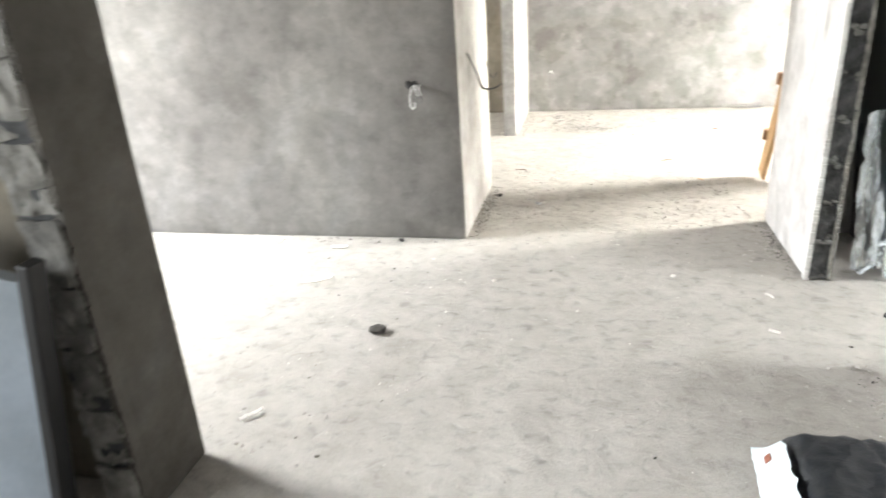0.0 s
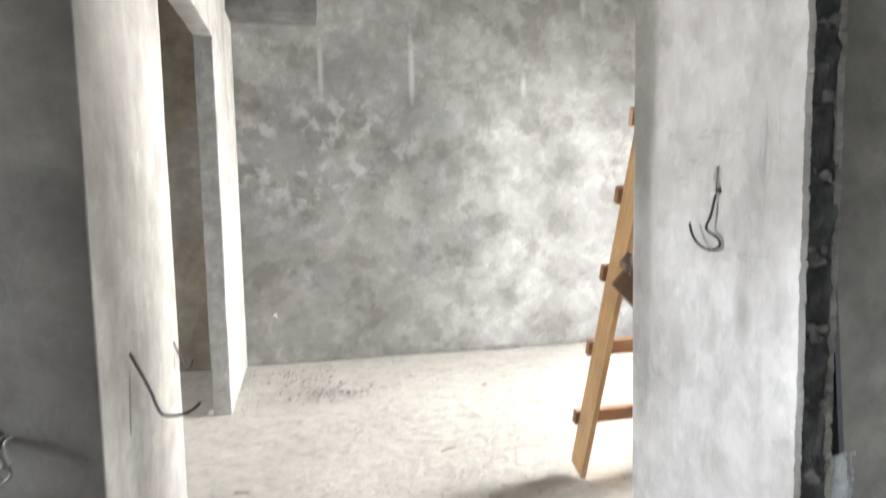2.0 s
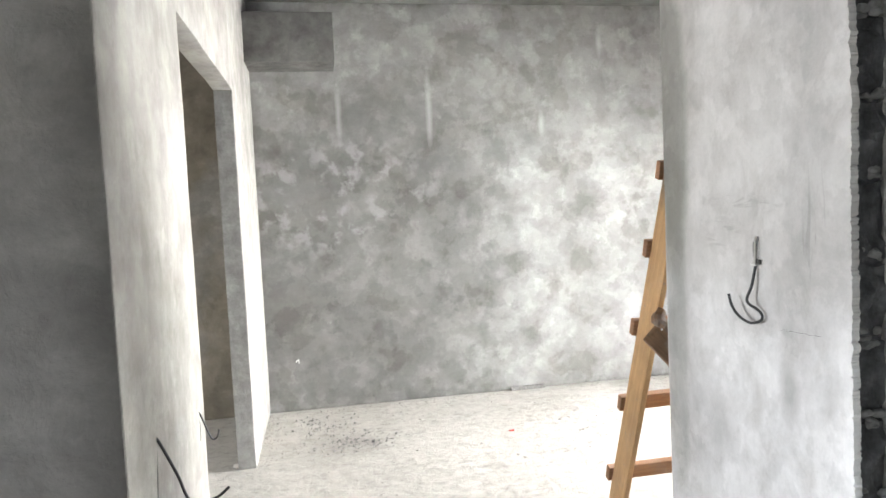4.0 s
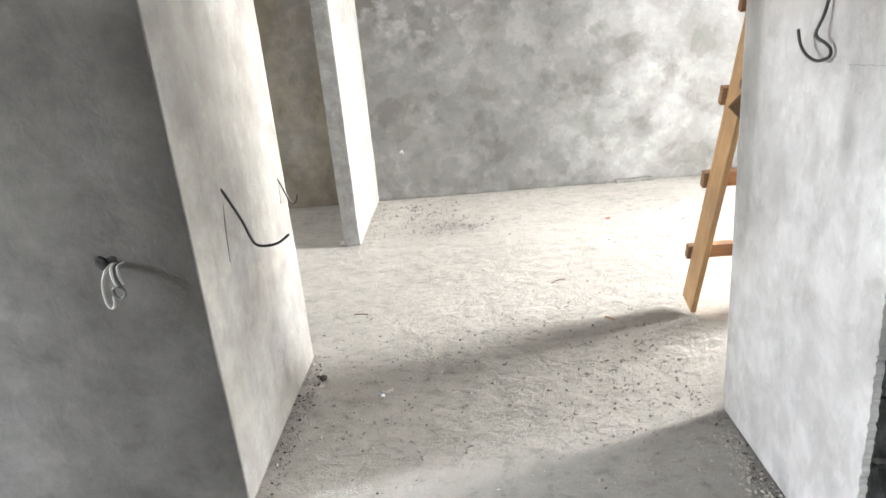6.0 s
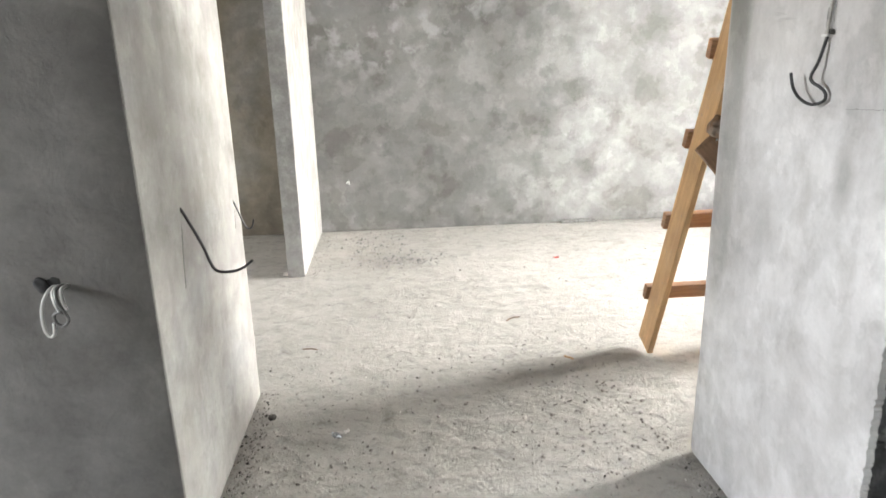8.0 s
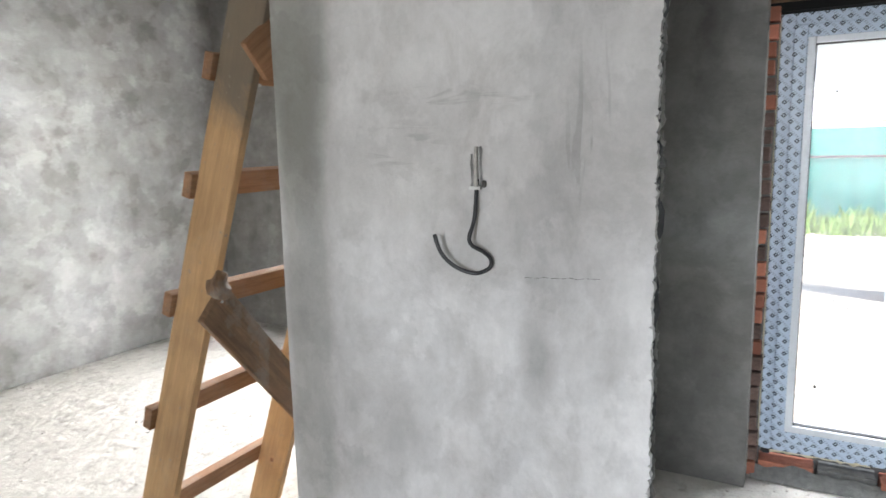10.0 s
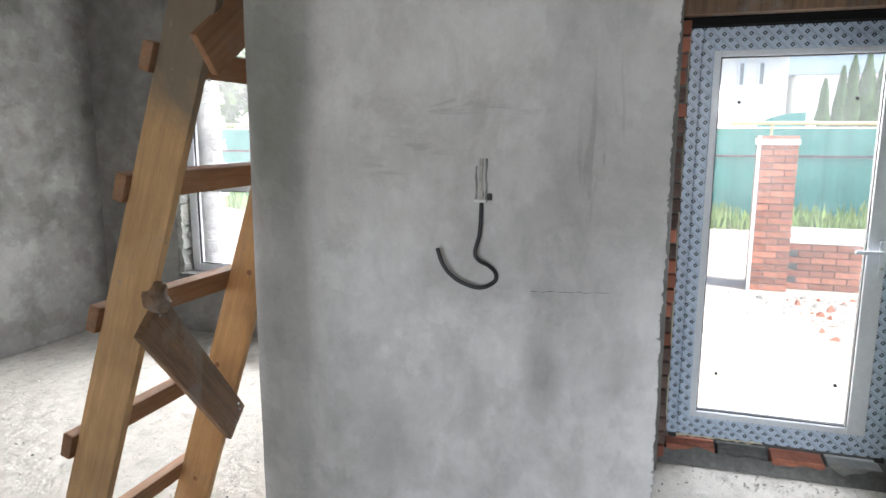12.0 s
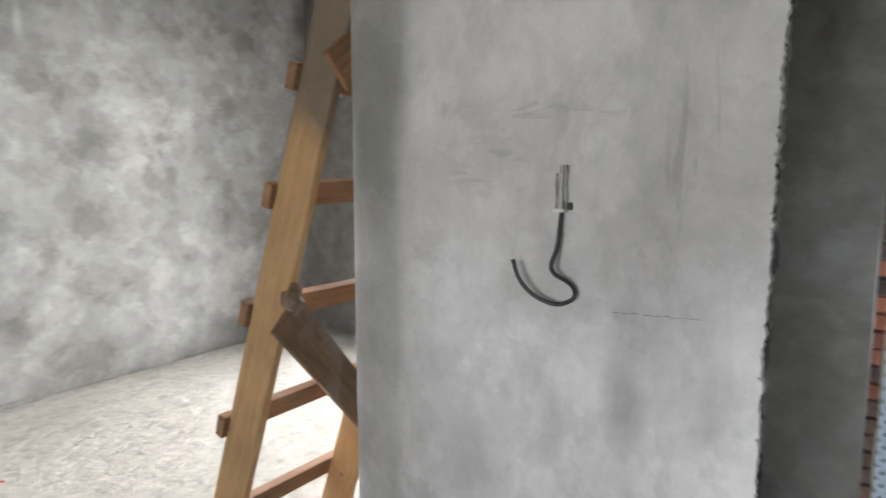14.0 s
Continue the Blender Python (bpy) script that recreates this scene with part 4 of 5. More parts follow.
def polythene():
    """Crumpled clear sheeting that slides down the raw block end and spills over the floor."""
    T = thing("polythene_sheet", "crumpled clear polythene sheeting spilling down onto the floor", "plastic sheet", at=(1.42, 3.3, 0))
    nu, nv = 70, 170
    verts, faces = [], []
    for j in range(nv + 1):
        v = j / nv
        if v < 0.62:
            k = v / 0.62
            cx, cy, cz = -0.165 + 0.075 * k ** 1.3, 0.0 - 0.03 * k, 0.76 * (1 - k) ** 0.95 + 0.03
            wid = 0.010 + 0.05 * k ** 0.7
            across = Vector((1, -0.3, 0.1))
        else:
            k = (v - 0.62) / 0.38
            cx, cy, cz = -0.09 + 0.29 * k, -0.03 + 0.05 * math.sin(k * 4), 0.05 + 0.08 * abs(math.sin(k * 5.5)) * (1 - k)
            wid = 0.08 + 0.04 * math.sin(k * 3)
            across = Vector((0.5, 1, 0.3))
        for i in range(nu + 1):
            u = 2 * i / nu - 1
            p = Vector((cx, cy, cz)) + across * u * wid
            q = Vector((u * 2.6 + 0.5 * math.sin(v * 9), v * 2.2, 0))
            f = noise.noise(q * 1.3) * 0.04 + (0.5 - abs(noise.noise(q * 2.4))) * 0.06 + (0.5 - abs(noise.noise(q * 5.5))) * 0.035 + (0.5 - abs(noise.noise(q * 12))) * 0.010
            p += Vector((0.45 * f, -0.8 * f, 0.5 * f))
            p.z = max(p.z, 0.006 + 0.004 * abs(noise.noise(q * 7)))
            p.y = max(p.y, -0.12)
            verts.append(p)
    for j in range(nv):
        for i in range(nu):
            a = j * (nu + 1) + i
            faces.append((a, a + 1, a + nu + 2, a + nu + 1))
    me = bpy.data.meshes.new("sheeting")
    me.from_pydata(verts, [], faces)
    me.materials.append(M_SHEETING)
    ob = new("sheeting", me)
    ob.parent = T
    smooth(ob)


polythene()


def sack():
    S = thing("plastic_sack", "black plastic sack with a printed white side lying flat", "sack", at=(0.825, 1.60, 0))
    bm = bmesh.new()
    n = 36
    grid = [[None] * (n + 1) for _ in range(n + 1)]
    for j in range(n + 1):
        for i in range(n + 1):
            u, v = 2 * i / n - 1, 2 * j / n - 1
            edge = (1 - abs(u) ** 5) * (1 - abs(v) ** 5)
            p = Vector((u, v, 0))
            z = 0.012 + 0.115 * max(edge, 0) ** 0.45 + 0.014 * noise.noise(p * 2.2) + 0.008 * noise.noise(p * 6) - 0.012 * math.exp(-((u - 0.25 + 0.3 * v) / 0.07) ** 2)
            grid[j][i] = bm.verts.new((u * 0.215 + 0.008 * noise.noise(p * 4), v * 0.25 + 0.008 * noise.noise(p * 5 + Vector((3, 0, 0))), max(z, 0.004)))
    for j in range(n):
        for i in range(n):
            bm.faces.new((grid[j][i], grid[j][i + 1], grid[j + 1][i + 1], grid[j + 1][i]))
    smooth(part("sack_body", bm, M_BAG, S))
    bm = bmesh.new()
    n = 24
    rows = []
    for j in range(n + 1):
        v = 2 * j / n - 1
        row = []
        for k in range(6):
            h = k / 5
            p = Vector((v * 2, h * 2, 7))
            row.append(bm.verts.new((-0.218 - 0.075 * (1 - h) + 0.012 * noise.noise(p * 3), v * 0.235, 0.004 + 0.098 * h * (1 - abs(v) ** 6) + 0.010 * max(0, noise.noise(p * 4)))))
        rows.append(row)
    for A, B in zip(rows, rows[1:]):
        for k in range(5):
            bm.faces.new((A[k], A[k + 1], B[k + 1], B[k]))
    smooth(part("printed_side", bm, M_BAG_PRINT, S, "crumpled white printed side"))
    for v0, v1, c in ((-0.15, -0.08, M_EDGE), (0.11, 0.14, M_BRICK)):
        bm = box(-0.002, 0.002, v0, v1, -0.012, 0.012, 0.001)
        ob = part("print_bar", bm, c, S)
        ob.matrix_basis = pose(-0.262, 0, 0.052, 0, 37, 0)
    return S


sack().rotation_euler = (0, 0, radians(-4))

# glossy panel beside the dark post
gp = thing("glossy_panel", "blue-grey glossy panel with a black rubber edge beside the post", "panel", at=(-1.7, 1.17, 0))
bm, m = plank((-0.06, 0, 0.0), (0.11, 0, 0.90), (1, 0, 0.2), 0.60, 0.045, 0.004)
m = Matrix.Translation((0.0, 0, 0)) @ m
part("face", bm, M_GLOSSY, gp).matrix_basis = m
bm, m = plank((0.235, -0.004, 0.0), (0.41, -0.004, 0.90), (1, 0, 0.2), 0.035, 0.06, 0.006)
part("rubber_edge", bm, M_RUBBER, gp, "black rubber edge").matrix_basis = m


# ---- glazed outer door with printed film ----
def frame_ring(y0, y1, z0, z1, w, x0, x1, bevel=0.004):
    bm = bmesh.new()
    box(x0, x1, y0, y0 + w, z0, z1, bevel, 2, bm)
    box(x0, x1, y1 - w, y1, z0, z1, bevel, 2, bm)
    box(x0, x1, y0 + w, y1 - w, z0, z0 + w, bevel, 2, bm)
    box(x0, x1, y0 + w, y1 - w, z1 - w, z1, bevel, 2, bm)
    return bm


def uneven_ring(y0, y1, z0, z1, wr, wl, wb, wt, x0, x1):
    """A frame whose four sides differ in width."""
    bm = bmesh.new()
    box(x0, x1, y0, y0 + wr, z0, z1, 0.005, 2, bm)
    box(x0, x1, y1 - wl, y1, z0, z1, 0.005, 2, bm)
    box(x0, x1, y0 + wr, y1 - wl, z0, z0 + wb, 0.005, 2, bm)
    box(x0, x1, y0 + wr, y1 - wl, z1 - wt, z1, 0.005, 2, bm)
    return bm


def glazed_door():
    D = thing("glazed_door", "white glazed outer door still wrapped in printed blue protective film", "door", at=(3.25, 2.588, 0.125))
    Y0, Y1, Z0, Z1 = -0.513, 0.493, 0.0, 2.033
    part("door_frame", frame_ring(Y0, Y1, Z0, Z1, 0.058, 0.0, 0.07), M_FILM, D, "frame under printed blue film")
    part("door_leaf", frame_ring(Y0 + 0.052, Y1 - 0.052, Z0 + 0.052, Z1 - 0.052, 0.055, -0.016, 0.06), M_FILM, D, "leaf under printed blue film")
    part("bead", uneven_ring(Y0 + 0.105, Y1 - 0.105, Z0 + 0.105, Z1 - 0.105, 0.080, 0.034, 0.035, 0.030, -0.012, 0.05), M_PVC, D, "bare white glazing bead")
    part("gasket", frame_ring(Y0 + 0.184, Y1 - 0.138, Z0 + 0.139, Z1 - 0.134, 0.006, -0.002, 0.03, 0.001), M_RUBBER, D, "black gasket")
    pane = part("pane", box(0.012, 0.018, Y0 + 0.186, Y1 - 0.140, Z0 + 0.141, Z1 - 0.136), M_GLASS, D)
    pane.visible_shadow = False
    for y, z in ((0.262, 1.69), (-0.225, 1.70), (0.272, 0.345), (-0.262, 0.345)):
        part("spacer", box(-0.002, 0.011, y - 0.007, y + 0.007, z - 0.007, z + 0.007, 0.001), M_RUBBER, D, "small black spacer pad")
    handle = part("handle", box(-0.03, -0.012, -0.405, -0.375, 0.90, 1.06, 0.006), M_PVC, D, "white lever handle")
    part("lever", box(-0.062, -0.045, -0.39, -0.27, 1.0, 1.018, 0.005), M_PVC, handle)
    part("spindle", tube([(-0.03, -0.385, 1.009), (-0.055, -0.385, 1.009)], 0.008), M_PVC, handle)
    part("lock_cylinder", tube([(-0.012, -0.39, 0.935), (-0.036, -0.39, 0.935)], 0.009), M_STEEL, handle)
    for y in (Y0 + 0.03, Y1 - 0.03):
        part("corner_cap", box(-0.006, 0.05, y - 0.02, y + 0.02, -0.02, 0.002, 0.003), M_RUBBER, D, "black corner cap")


glazed_door()

# foam bead round the door
def foam(name, pts, r, seed):
    bm = tube(pts, r, 8)
    for v in bm.verts:
        v.co += noise.noise_vector(v.co * 40 + Vector((seed, 0, 0))) * r * 0.7
    ob = part(name, bm, M_FOAM)
    smooth(ob)
    return tagged(ob, "cream mounting foam squeezed out beside the door frame", "foam")


foam("mounting_foam", [(3.27, 3.082, 0.13 + 0.2 * i) for i in range(11)], 0.009, 1)
foam("mounting_foam", [(3.265, 2.62 + 0.06 * i, 0.125) for i in range(8)], 0.014, 2)
foam("mounting_foam", [(3.27, 2.076, 0.13 + 0.2 * i) for i in range(11)], 0.009, 3)

# lintel over the door, and a black strip painted in for the shade beneath it
tagged(part("door_lintel_shade", box(3.2, 3.4, 2.0, 3.17, 2.162, 2.2), M_LINTEL_SHADE), "strip painted black for the shade over the door frame", "trim", kind="structure")
tagged(part("door_lintel", box(3.12, 3.44, 1.99, 3.18, 2.2, 2.275, 0.006), M_WOOD_OLD), "rough wooden board lintel over the door", "lintel", kind="structure")
tagged(part("door_jamb_filler", box(3.33, 3.44, 1.985, 3.18, 0.0, 0.12), M_MORTAR), "grey mortar bed under the door", "threshold", kind="structure")
tagged(part("door_jamb_left", box(3.235, 3.44, 3.088, 3.175, 0.0, 2.2), M_MORTAR), "mortared brick reveal of the outer door", "reveal", kind="structure")
tagged(part("door_jamb_right", box(3.235, 3.44, 2.028, 2.072, 0.0, 2.2), M_MORTAR), "mortared brick reveal of the outer door", "reveal", kind="structure")

# ---- window of the far room ----
def far_window():
    W = thing("window_unit", "white plastic window with a transom in a rough block opening", "window", at=(4.46, 5.955, 0.5))
    part("window_frame", frame_ring(-0.995, 0.995, 0.0, 1.96, 0.07, 0.0, 0.07), M_PVC, W)
    part("transom", box(0.0, 0.07, -0.925, 0.925, 0.70, 0.77, 0.004), M_PVC, W)
    part("mullion", box(0.001, 0.069, -0.03, 0.03, 0.77, 1.89, 0.004), M_PVC, W)
    for y0, y1, z0, z1 in ((-0.925, 0.925, 0.07, 0.70), (-0.925, -0.03, 0.77, 1.89), (0.03, 0.925, 0.77, 1.89)):
        part("gasket", frame_ring(y0, y1, z0, z1, 0.008, 0.012, 0.03, 0.001), M_RUBBER, W)
        p = part("pane", box(0.02, 0.026, y0 + 0.008, y1 - 0.008, z0 + 0.008, z1 - 0.008), M_GLASS, W)
        p.visible_shadow = False
    for z in (0.30, 0.95, 1.6):
        part("anchor_plate", box(-0.03, -0.001, 0.995, 1.05, z, z + 0.04, 0.002), M_STEEL, W, "steel anchor plate")
    part("window_sill", box(-0.16, -0.002, -1.02, 1.02, -0.02, 0.012, 0.004), M_MORTAR, W, "rough mortar sill")


far_window()
wi = bpy.data.objects["wall_far_east_a"]
me_b = [block_piece(0.23, 0.05, 0.185, 40 + k) for k in range(3)]
for me in me_b:
    me.materials.append(M_BLOCK_PALE)
for i in range(10):
    ob = new("block", me_b[i % 3])
    ob.parent = wi
    ob.location = (4.475, 6.995, 0.60 + 0.195 * i)

# ---- yard ----
def brick_mesh(w, d, h):
    bm = box(-w / 2, w / 2, -d / 2, d / 2, -h / 2, h / 2, 0.004, 1)
    me = bpy.data.meshes.new("brick")
    bm.to_mesh(me)
    bm.free()
    me.materials.append(M_BRICK)
    return me


B_LONG, B_SHORT = brick_mesh(0.12, 0.245, 0.065), brick_mesh(0.12, 0.118, 0.065)


def brick(me, parent, loc, turn=0.0):
    ob = new("brick", me)
    ob.parent = parent
    ob.location = loc
    ob.rotation_euler = (0, 0, radians(turn))


GZ = -0.06
pil = thing("brick_pillar", "red brick gate pillar with a torn white wrap near its top", "pillar", at=(7.95, 1.91, GZ))
part("core", box(-0.178, 0.178, -0.178, 0.178, 0, 1.72), M_MORTAR, pil)
for c in range(23):
    z = 0.038 + 0.075 * c
    a, b_ = (0.0645, 0.126) if c % 2 else (-0.0645, -0.126)
    brick(B_LONG, pil, (-0.13, a, z))
    brick(B_SHORT, pil, (-0.13, -b_, z))
    brick(B_LONG, pil, (0.13, -a, z))
    brick(B_SHORT, pil, (0.13, b_, z))
    brick(B_SHORT, pil, (0.0, 0.131, z), 90)
    brick(B_SHORT, pil, (0.0, -0.131, z), 90)
bm = box(-0.20, 0.20, -0.20, 0.20, 1.62, 1.69, 0.01)
for v in bm.verts:
    v.co.z += 0.03 * noise.noise(v.co * 6)
part("wrap", bm, M_WHITE, pil, "torn white wrap")
post_w = part("guide_post", box(-0.21, -0.17, 0.19, 0.225, 0, 1.72, 0.003), M_PVC, pil, "white metal guide post")

lw = thing("garden_wall", "low red brick wall with a white coping beside the pillar", "low wall", at=(8.05, 0.0, GZ))
part("core", box(-0.09, 0.09, -2.6, 1.72, 0, 0.53), M_MORTAR, lw)
for c in range(7):
    for k in range(17):
        y = 1.60 - 0.255 * k - (0.125 if c % 2 else 0)
        brick(B_LONG, lw, (-0.055, y, 0.038 + 0.075 * c))
part("coping", box(-0.16, 0.16, -2.62, 1.72, 0.532, 0.68, 0.01), M_WHITE, lw, "white coping")

fence = thing("fence", "long green profiled metal fence with a rail", "fence", at=(14.2, 0, GZ))
for k in range(16):
    y0 = -12 + 2.0 * k
    bm = bmesh.new()
    nn = 20
    lo = [bm.verts.new((0.008 * (i % 4 in (1, 2)), y0 + 1.99 * i / nn, 0.02)) for i in range(nn + 1)]
    hi = [bm.verts.new((0.008 * (i % 4 in (1, 2)), y0 + 1.99 * i / nn, 1.86)) for i in range(nn + 1)]
    for i in range(nn):
        bm.faces.new((lo[i], lo[i + 1], hi[i + 1], hi[i]))
    part("panel", bm, M_FENCE, fence)
    part("post", box(0.05, 0.11, y0 - 0.03, y0 + 0.03, 0, 1.88), M_FENCE, fence)
part("rail", box(-0.02, 0.0, -12, 20, 1.30, 1.345), M_EDGE, fence)

pipe = thing("gas_pipe", "cream painted gas pipe on posts running along the fence", "pipe", at=(13.6, 0, GZ))
part("run", tube([(0, -12 + 2.0 * i, 1.95 + 0.012 * math.sin(i)) for i in range(17)], 0.035, 10), M_PIPE, pipe)
part("run", tube([(0.2, -12 + 2.0 * i, 1.86 - 0.008 * math.sin(i * 1.7)) for i in range(17)], 0.018, 8), M_WHITE, pipe)
for k in range(6):
    part("post", tube([(0.06, -9.3 + 5.2 * k, 0), (0.06, -9.3 + 5.2 * k, 1.92)], 0.025, 8), M_PIPE, pipe)


def blades(name, label, x0, x1, y0, y1, count, hmin, hmax, seed, material=M_GRASS):
    rnd = random.Random(seed)
    verts, faces = [], []
    for _ in range(count):
        x, y = rnd.uniform(x0, x1), rnd.uniform(y0, y1)
        h = rnd.uniform(hmin, hmax) * (0.55 + 0.6 * abs(noise.noise(Vector((x * 0.5, y * 0.8, seed)))) * 2)
        a = rnd.uniform(0, 6.28)
        w = rnd.uniform(0.012, 0.03)
        dx, dy = math.cos(a) * w, math.sin(a) * w
        lx, ly = rnd.uniform(-0.35, 0.35) * h, rnd.uniform(-0.35, 0.35) * h
        b0 = len(verts)
        verts += [(x - dx, y - dy, GZ), (x + dx, y + dy, GZ), (x + lx * 0.5 + dx * 0.8, y + ly * 0.5 + dy * 0.8, GZ + h * 0.6), (x + lx, y + ly, GZ + h)]
        faces += [(b0, b0 + 1, b0 + 2), (b0, b0 + 2, b0 + 3)]
    me = bpy.data.meshes.new(name)
    me.from_pydata(verts, [], faces)
    me.materials.append(material)
    return tagged(new(name, me), label, "grass", kind="stuff")


blades("weedy_grass", "tall weedy green grass along the foot of the fence", 12.9, 14.1, -10, 18, 9000, 0.22, 0.55, 5)


def leaf_cloud(spots, count, size, seed):
    """Many small leaf quads scattered through uneven clumps."""
    rnd = random.Random(seed)
    verts, faces = [], []
    for _ in range(count):
        cx, cy, cz, r = rnd.choice(spots)
        d = Vector((rnd.gauss(0, 1), rnd.gauss(0, 1), rnd.gauss(0, 1))).normalized() * r * rnd.uniform(0.55, 1.05)
        c = Vector((cx, cy, cz)) + d
        a = Vector((rnd.uniform(-1, 1), rnd.uniform(-1, 1), rnd.uniform(-1, 1))).normalized()
        b_ = a.orthogonal().normalized()
        s = size * rnd.uniform(0.6, 1.4)
        k = len(verts)
        verts += [c - a * s, c + b_ * s * 0.5, c + a * s, c - b_ * s * 0.5]
        faces.append((k, k + 1, k + 2, k + 3))
    return verts, faces


def tree(x, y, h, spread, seed):
    rnd = random.Random(seed)
    T = thing("tree", "leafy green tree standing behind the fence", "tree", "trees behind the fence", at=(x, y, GZ))
    bm = tube([(0, 0, 0), (0.05, 0.03, h * 0.25), (0.0, 0.1, h * 0.5), (0.1, 0.05, h * 0.8)], 0.12, 8)
    for v in bm.verts:
        f = 1.15 - 0.9 * v.co.z / h
        v.co.x *= f
        v.co.y *= f
    spots = []
    for k in range(9):
        a = rnd.uniform(0, 6.28)
        z0 = h * rnd.uniform(0.3, 0.6)
        e = Vector((math.cos(a) * spread * rnd.uniform(0.4, 0.9), math.sin(a) * spread * rnd.uniform(0.4, 0.9), z0 + h * rnd.uniform(0.1, 0.4)))
        tube([(0, 0, z0), e * 0.5 + Vector((0, 0, z0 * 0.55)), e], 0.03, 6, bm)
        for _ in range(4):
            spots.append((*(e + Vector((rnd.uniform(-1, 1), rnd.uniform(-1, 1), rnd.uniform(-0.6, 0.8))) * spread * 0.35), spread * rnd.uniform(0.15, 0.3)))
    part("trunk", bm, M_BARK, T)
    v, f = leaf_cloud(spots, 11000, 0.17, seed)
    me = bpy.data.meshes.new("crown")
    me.from_pydata(v, [], f)
    me.materials.append(M_LEAF)
    new("crown", me).parent = T


tree(20, 14.5, 5.2, 2.2, 1)
tree(23, 18.5, 6.0, 2.6, 2)
tree(19, 10.0, 4.6, 1.9, 3)
tree(26, 12.0, 5.0, 2.4, 4)
tree(17.5, 17.2, 4.6, 2.3, 5)
tree(20.5, 20.6, 5.6, 2.6, 6)
tree(24.0, 23.0, 6.2, 2.8, 7)


def thuja(x, y, h, r, seed):
    rnd = random.Random(seed)
    T = thing("thuja", "slender dark green thuja behind the fence", "tree", "thujas behind the fence", at=(x, y, GZ))
    part("trunk", tube([(0, 0, 0), (0, 0, h * 0.9)], 0.05, 6), M_BARK, T)
    verts, faces = [], []
    for _ in range(6000):
        t = rnd.random() ** 0.8
        rad = r * (1 - t) ** 0.7 * (0.6 + 0.4 * rnd.random()) * (0.85 + 0.3 * noise.noise(Vector((seed, t * 6, 0))))
        a = rnd.uniform(0, 6.28)
        c = Vector((math.cos(a) * rad, math.sin(a) * rad, 0.15 + t * h))
        up = Vector((math.cos(a) * 0.25, math.sin(a) * 0.25, 1)).normalized() * rnd.uniform(0.08, 0.2)
        sd = Vector((-math.sin(a), math.cos(a), 0)) * rnd.uniform(0.03, 0.07)
        k = len(verts)
        verts += [c - sd, c + sd, c + up]
        faces.append((k, k + 1, k + 2))
    me = bpy.data.meshes.new("crown")
    me.from_pydata(verts, [], faces)
    me.materials.append(M_THUJA)
    new("crown", me).parent = T


for k, (y, h, r) in enumerate(((-2.58, 3.45, 0.55), (-3.12, 3.9, 0.6), (-3.45, 4.25, 0.65), (-3.9, 4.45, 0.7), (-4.4, 4.35, 0.7), (-4.95, 4.6, 0.75), (-5.6, 4.6, 0.8))):
    thuja(27.0, y, h, r, 10 + k)


def house(x, y0, y1, eave, ridge, depth, label, roof_mat, windows):
    Hh = thing("house", label, "house", "houses across the road", at=(x, (y0 + y1) / 2, GZ))
    w = (y1 - y0) / 2
    part("wall", box(0, depth, -w, w, 0, eave), M_WHITE, Hh)
    bm = bmesh.new()
    pts = [(-0.4, -w - 0.4, eave), (depth + 0.4, -w - 0.4, eave), (depth / 2, -w - 0.4, ridge), (-0.4, w + 0.4, eave), (depth + 0.4, w + 0.4, eave), (depth / 2, w + 0.4, ridge)]
    vs = [bm.verts.new(p) for p in pts]
    for f in ((0, 1, 2), (3, 5, 4), (0, 2, 5, 3), (1, 4, 5, 2), (0, 3, 4, 1)):
        bm.faces.new([vs[i] for i in f])
    bmesh.ops.recalc_face_normals(bm, faces=bm.faces)
    part("roof", bm, roof_mat, Hh)
    for wy, wz, ww, wh in windows:
        win = part("window", frame_ring(wy - ww / 2, wy + ww / 2, wz, wz + wh, 0.07, -0.06, 0.02), M_PVC, Hh)
        part("pane", box(-0.03, 0.0, wy - ww / 2 + 0.07, wy + ww / 2 - 0.07, wz + 0.07, wz + wh - 0.07), M_DARKGLASS, win)


house(32, -2.2, 9.0, 5.6, 7.6, 8, "large white rendered house with narrow windows", M_ROOF, [(-3.74, 3.85, 0.3, 1.05), (-4.54, 3.85, 0.3, 1.05), (0.5, 3.2, 0.9, 1.3), (-4.4, 0.9, 1.0, 1.2)])
house(36, -14.0, -3.2, 4.6, 7.4, 9, "white house with a blue-grey sheet roof", M_ROOF, [(2.0, 1.6, 1.0, 1.2), (-1.0, 1.6, 1.0, 1.2)])
house(34, 24, 36, 4.6, 7.0, 8, "white house far beyond the trees", M_ROOF, [(-2.0, 1.6, 1.0, 1.2), (1.5, 1.6, 1.0, 1.2)])
arch = thing("arched_gate", "teal arched gate top between white posts", "gate", at=(24.0, -0.72, GZ))
bm = bmesh.new()
n = 20
top = [bm.verts.new((0, -0.75 + 1.5 * i / n, 1.85 + 0.62 * math.sqrt(max(0, 1 - (i / n) ** 2)))) for i in range(n + 1)]
bot = [bm.verts.new((0, -0.75 + 1.5 * i / n, 0.05)) for i in range(n + 1)]
for i in range(n):
    bm.faces.new((bot[i], bot[i + 1], top[i + 1], top[i]))
r = bmesh.ops.extrude_face_region(bm, geom=bm.faces[:])
bmesh.ops.translate(bm, vec=(0.05, 0, 0), verts=[g for g in r["geom"] if isinstance(g, bmesh.types.BMVert)])
part("leaf", bm, M_FENCE, arch)
for y in (-0.9, 0.9):
    part("post", box(-0.12, 0.16, y - 0.14, y + 0.14, 0, 2.2, 0.01), M_WHITE, arch)

